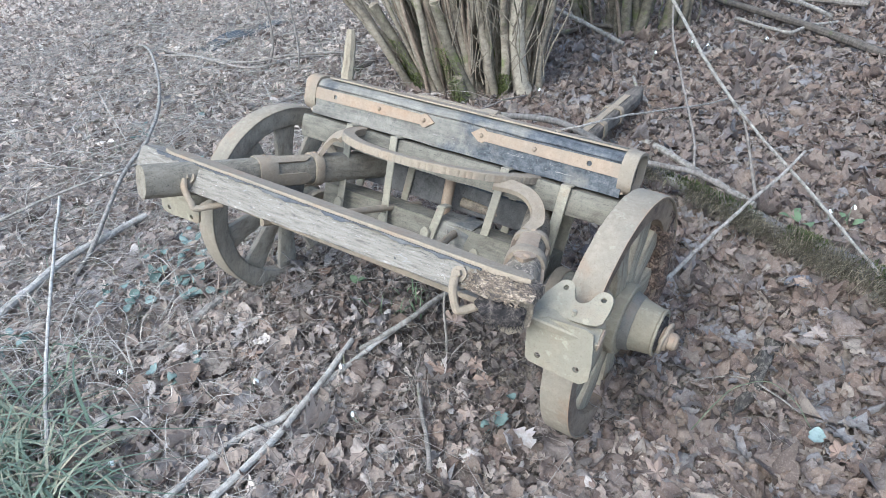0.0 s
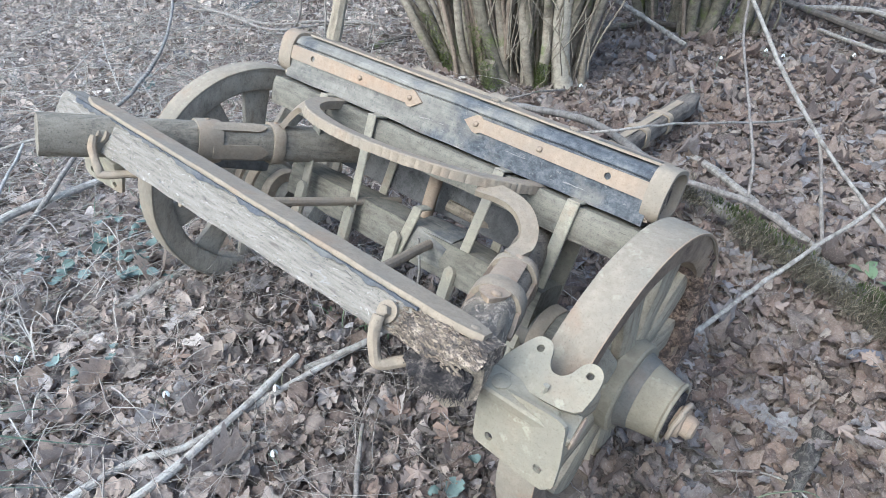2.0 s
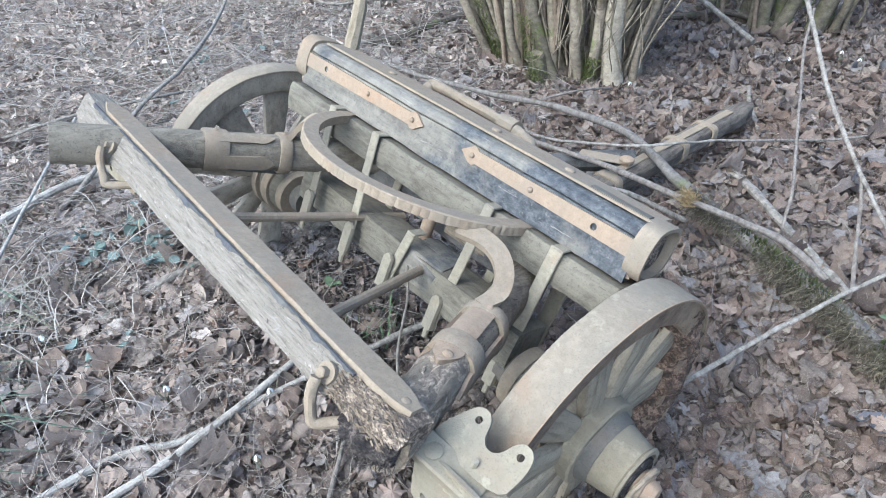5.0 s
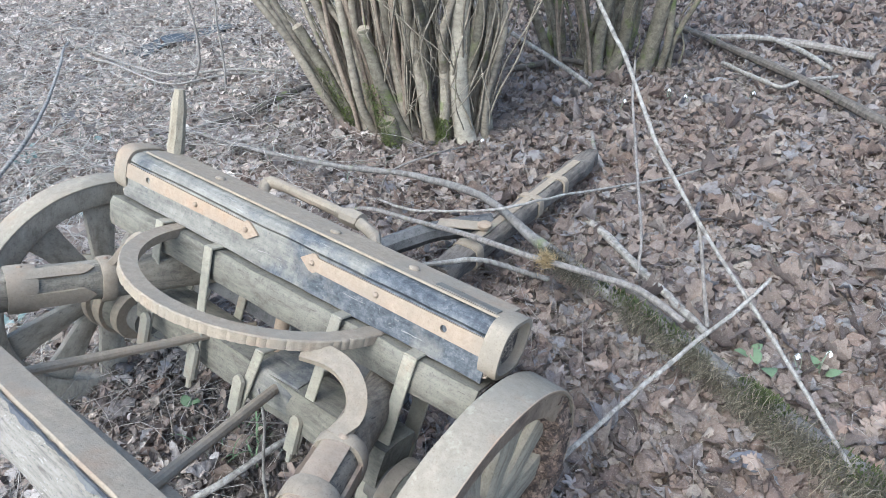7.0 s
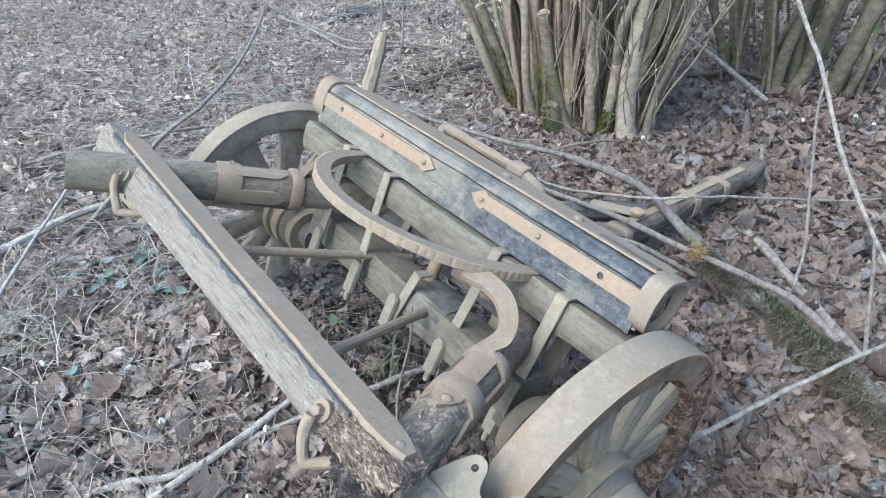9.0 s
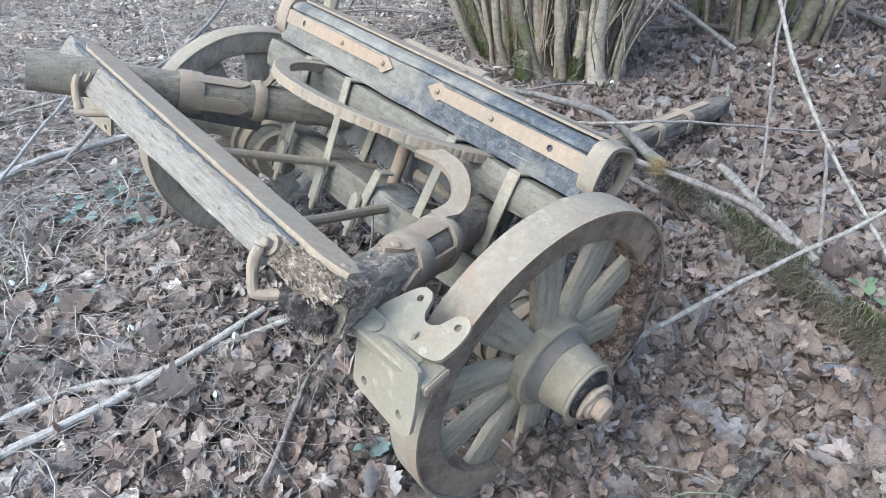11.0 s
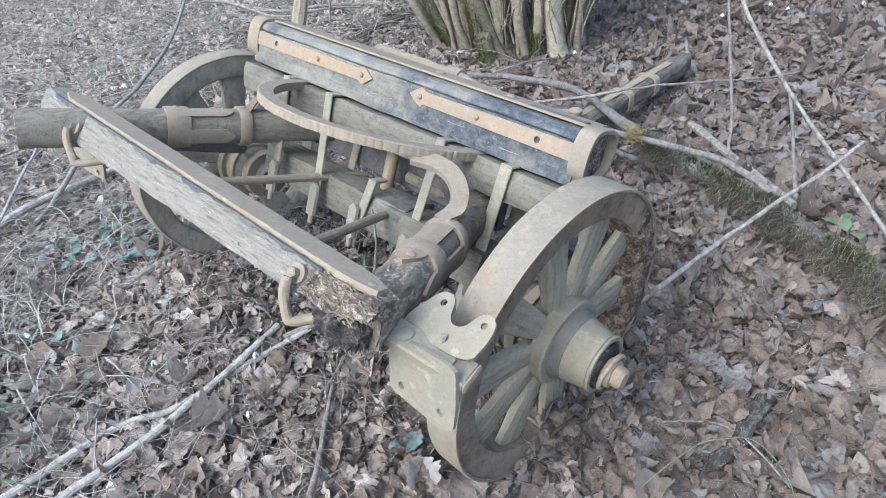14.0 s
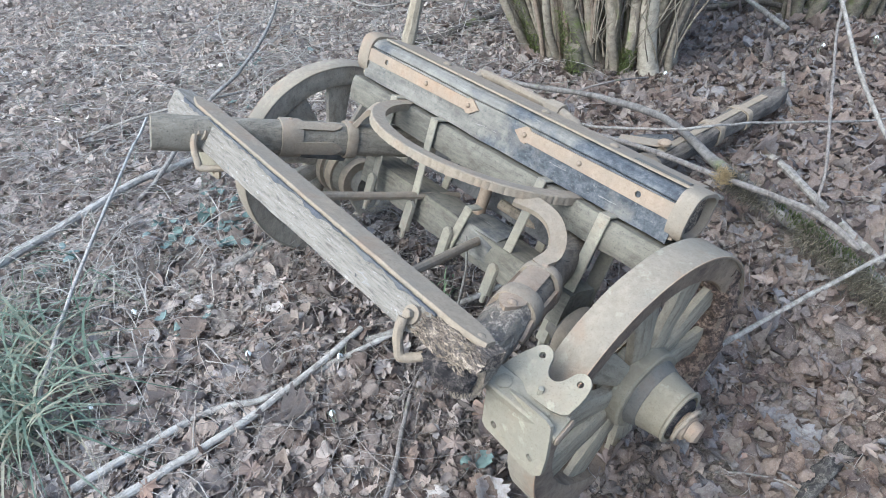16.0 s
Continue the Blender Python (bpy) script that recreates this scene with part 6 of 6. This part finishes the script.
# bark strip, broad green leaves, half-buried sheet
def build_bark():
    pts = spline([(0.52, -0.13, -0.075), (0.565, 0.0, -0.068), (0.57, 0.14, -0.062), (0.585, 0.27, -0.065), (0.66, 0.34, -0.075)], 80)
    g = Geo().tube(pts, [0.006 + 0.024 * math.sin(math.pi * (0.06 + 0.9 * i / 79)) ** 0.7 for i in range(80)], 26, 0.014, 18, 0.75)
    ob = g.flaky((0.15, 1, 0), lambda p: 1.0, 0.0055, (18.0, 75.0), 0.8).make("bark_piece", BARK_PIECE, None, "", 60)
    tagged(ob, "rotten dark bark-covered branch piece among leaves", "branch")


build_bark()


def broad_leaf(x, y, yaw, tilt, size):
    rings = []
    for i in range(9):
        t = i / 8
        w = 0.30 * math.sin(math.pi * t ** 0.8) * size + 0.001
        p = Vector((t * size, 0, 0.25 * size * math.sin(2.2 * t)))
        rings.append([p + Vector((0, w, 0.10 * w)), p + Vector((0, 0, 0.002)), p + Vector((0, -w, 0.10 * w)), p - Vector((0, 0, 0.001))])
    ob = Geo().loft(rings).make("green_leaf", GREEN_LEAF)
    ob.matrix_world = pose(x, y, ground_z(x, y) + 0.035, tilt, -10, yaw)
    return tagged(ob, "broad smooth green leaf growing through litter", "leaf", "broad green leaves")


for a in ((0.52, 0.97, 200, 5, 0.055), (0.55, 0.95, 120, -8, 0.06), (0.58, 0.95, -70, 10, 0.075), (0.52, 0.99, 60, 0, 0.05), (0.74, 1.0, 30, 0, 0.05), (0.72, 1.02, 140, 6, 0.05), (-0.96, -0.15, 20, 0, 0.05), (-0.95, -0.16, 160, 0, 0.05), (-0.94, -0.13, 260, 0, 0.045)):
    broad_leaf(*a)


def build_sheet():
    verts, quads, n = [], [], 16
    for j in range(n + 1):
        for i in range(n + 1):
            u, v = i / n - 0.5, j / n - 0.5
            x, y = -4.62 + 0.30 * u + 0.15 * v, 2.62 + 1.05 * v
            z = 0.025 + 0.05 * noise.noise(Vector((x * 3, y * 3, 1))) - 0.10 * max(abs(u), abs(v)) ** 3
            verts.append((x, y, z))
    quads = [(j * (n + 1) + i, j * (n + 1) + i + 1, (j + 1) * (n + 1) + i + 1, (j + 1) * (n + 1) + i) for j in range(n) for i in range(n)]
    tagged(sheet("plastic_sheet", verts, quads, TARP), "slate-blue plastic sheet half buried in litter", "sheet")


build_sheet()


# golden moss tuft on the branch, and a broad slate-grey leaf
def build_tuft():
    g = Geo()
    rs = np.random.default_rng(91)
    for k in range(260):
        p = Vector((-0.172, 0.842, 0.262)) + Vector(rs.normal(size=3)) * 0.014
        d = Vector(rs.normal(size=3))
        d.z = abs(d.z)
        d = d.normalized() * rs.uniform(0.012, 0.034)
        g.tube([p, p + d * 0.6 + Vector(rs.normal(size=3)) * 0.004, p + d], [0.0011, 0.0009, 0.0003], 3)
    tagged(g.make("moss_tuft", SCALES_GOLD), "golden-brown dry moss tuft clinging to a branch", "moss")


SCALES_GOLD = litter("golden_moss", [(0.0, (0.27, 0.19, 0.085)), (0.5, (0.36, 0.27, 0.14)), (1.0, (0.19, 0.14, 0.07))], (0.16, 0.115, 0.06), 0.0, 0.1)
build_tuft()


def build_slate_leaf():
    n, rows = 14, []
    for i in range(n + 1):
        t = i / n
        w = 0.032 * math.sin(math.pi * (0.04 + 0.92 * t)) ** 0.8 * (1 + 0.14 * math.sin(17 * t))
        z = 0.006 * math.sin(3.0 * t) + 0.004 * math.sin(9 * t)
        top = [(0.13 * (t - 0.5), w * v, z + 0.010 * v * v + 0.002 * math.sin(14 * t + 5 * v)) for v in (-1, -0.5, 0, 0.5, 1)]
        rows.append([Vector(p) for p in top] + [Vector(p) - Vector((0, 0, 0.0012)) for p in reversed(top)])
    ob = Geo().loft(rows).make("slate_leaf", SLATE)
    ob.matrix_world = pose(0.628, 0.58, ground_z(0.628, 0.58) + 0.028, 8, -6, 20)
    tagged(ob, "broad slate-grey weathered leaf among brown leaves", "leaf")


SLATE = iron("slate_grey_leaf", (0.105, 0.107, 0.12), (0.07, 0.071, 0.082), (0.12, 0.108, 0.1), 0.35, 0.8)
build_slate_leaf()


# single large leaves lying on top
def maple_leaf_mesh(seed):
    rs = np.random.default_rng(seed)
    pts = []
    for k in range(40):
        a = 2 * math.pi * k / 40
        turn = (a + math.pi) % (2 * math.pi) - math.pi
        lobe = 0.42 + max(r * max(0.0, 1 - abs(turn - c) / 0.42) for c, r in ((0.0, 0.6), (0.9, 0.52), (-0.9, 0.52), (1.85, 0.36), (-1.85, 0.36)))
        lobe += 0.06 * math.cos(13 * a + seed)
        pts.append((lobe * math.cos(a), lobe * math.sin(a)))
    verts, faces = [], []
    cup, twist = rs.normal(0.12, 0.15), rs.normal(0, 0.2)
    for f in (0.0, 0.5, 1.0):
        for x, y in pts:
            x, y = x * f, y * f
            z = cup * (x * x + y * y) + twist * x * y + 0.22 * math.sin(3 * x + seed) * y + 0.15 * math.sin(5 * y + 2 * seed) + rs.normal() * 0.07 * f + 0.10 * f * math.cos(7 * math.atan2(y, x) + seed)
            verts.append((x * 0.055, y * 0.055, z * 0.045))
    n = 40
    for r in range(2):
        for k in range(n):
            faces.append((r * n + k, r * n + (k + 1) % n, (r + 1) * n + (k + 1) % n, (r + 1) * n + k))
    return verts, faces


def top_leaf_material():
    m = Mat("large_dry_leaf", 0.8)
    info = m.n("ShaderNodeObjectInfo")
    c = m.ramp(info.outputs["Random"], [(0.0, (0.20, 0.142, 0.108)), (0.3, (0.24, 0.195, 0.158)), (0.5, (0.18, 0.125, 0.096)), (0.7, (0.245, 0.215, 0.19)), (1.0, (0.21, 0.143, 0.105))])
    c = m.mix(m.ramp(m.noise(60, 4), [(0.35, 0.5), (0.55, 0.0)]), c, (0.17, 0.12, 0.09))
    m.bump(m.noise(130, 3), 0.5, 0.002)
    return m.colour(c)


TOP_LEAF = top_leaf_material()
leaf_models = []
for k in range(6):
    ob = sheet("dry_leaf", *maple_leaf_mesh(50 + k), TOP_LEAF)
    tagged(ob, "large curled dry brown leaf on the litter", "leaf", "large dry leaves")
    leaf_models.append(ob)
spots = [(rng.uniform(-1.3, 1.0), rng.uniform(-1.35, 1.0)) for _ in range(100)] + [(0.30, -0.34), (0.117, 0.70), (0.05, 0.62), (0.63, 0.585)]
for k, (x, y) in enumerate(spots):
    m = pose(x, y, ground_z(x, y) + rng.uniform(0.025, 0.04), rng.normal() * 9, rng.normal() * 9, rng.uniform(0, 360))
    if k < 6:
        leaf_models[k].matrix_world = m
        leaf_models[k].scale = (1, 1, 1)
    else:
        copy_thing(leaf_models[k % 6], m)
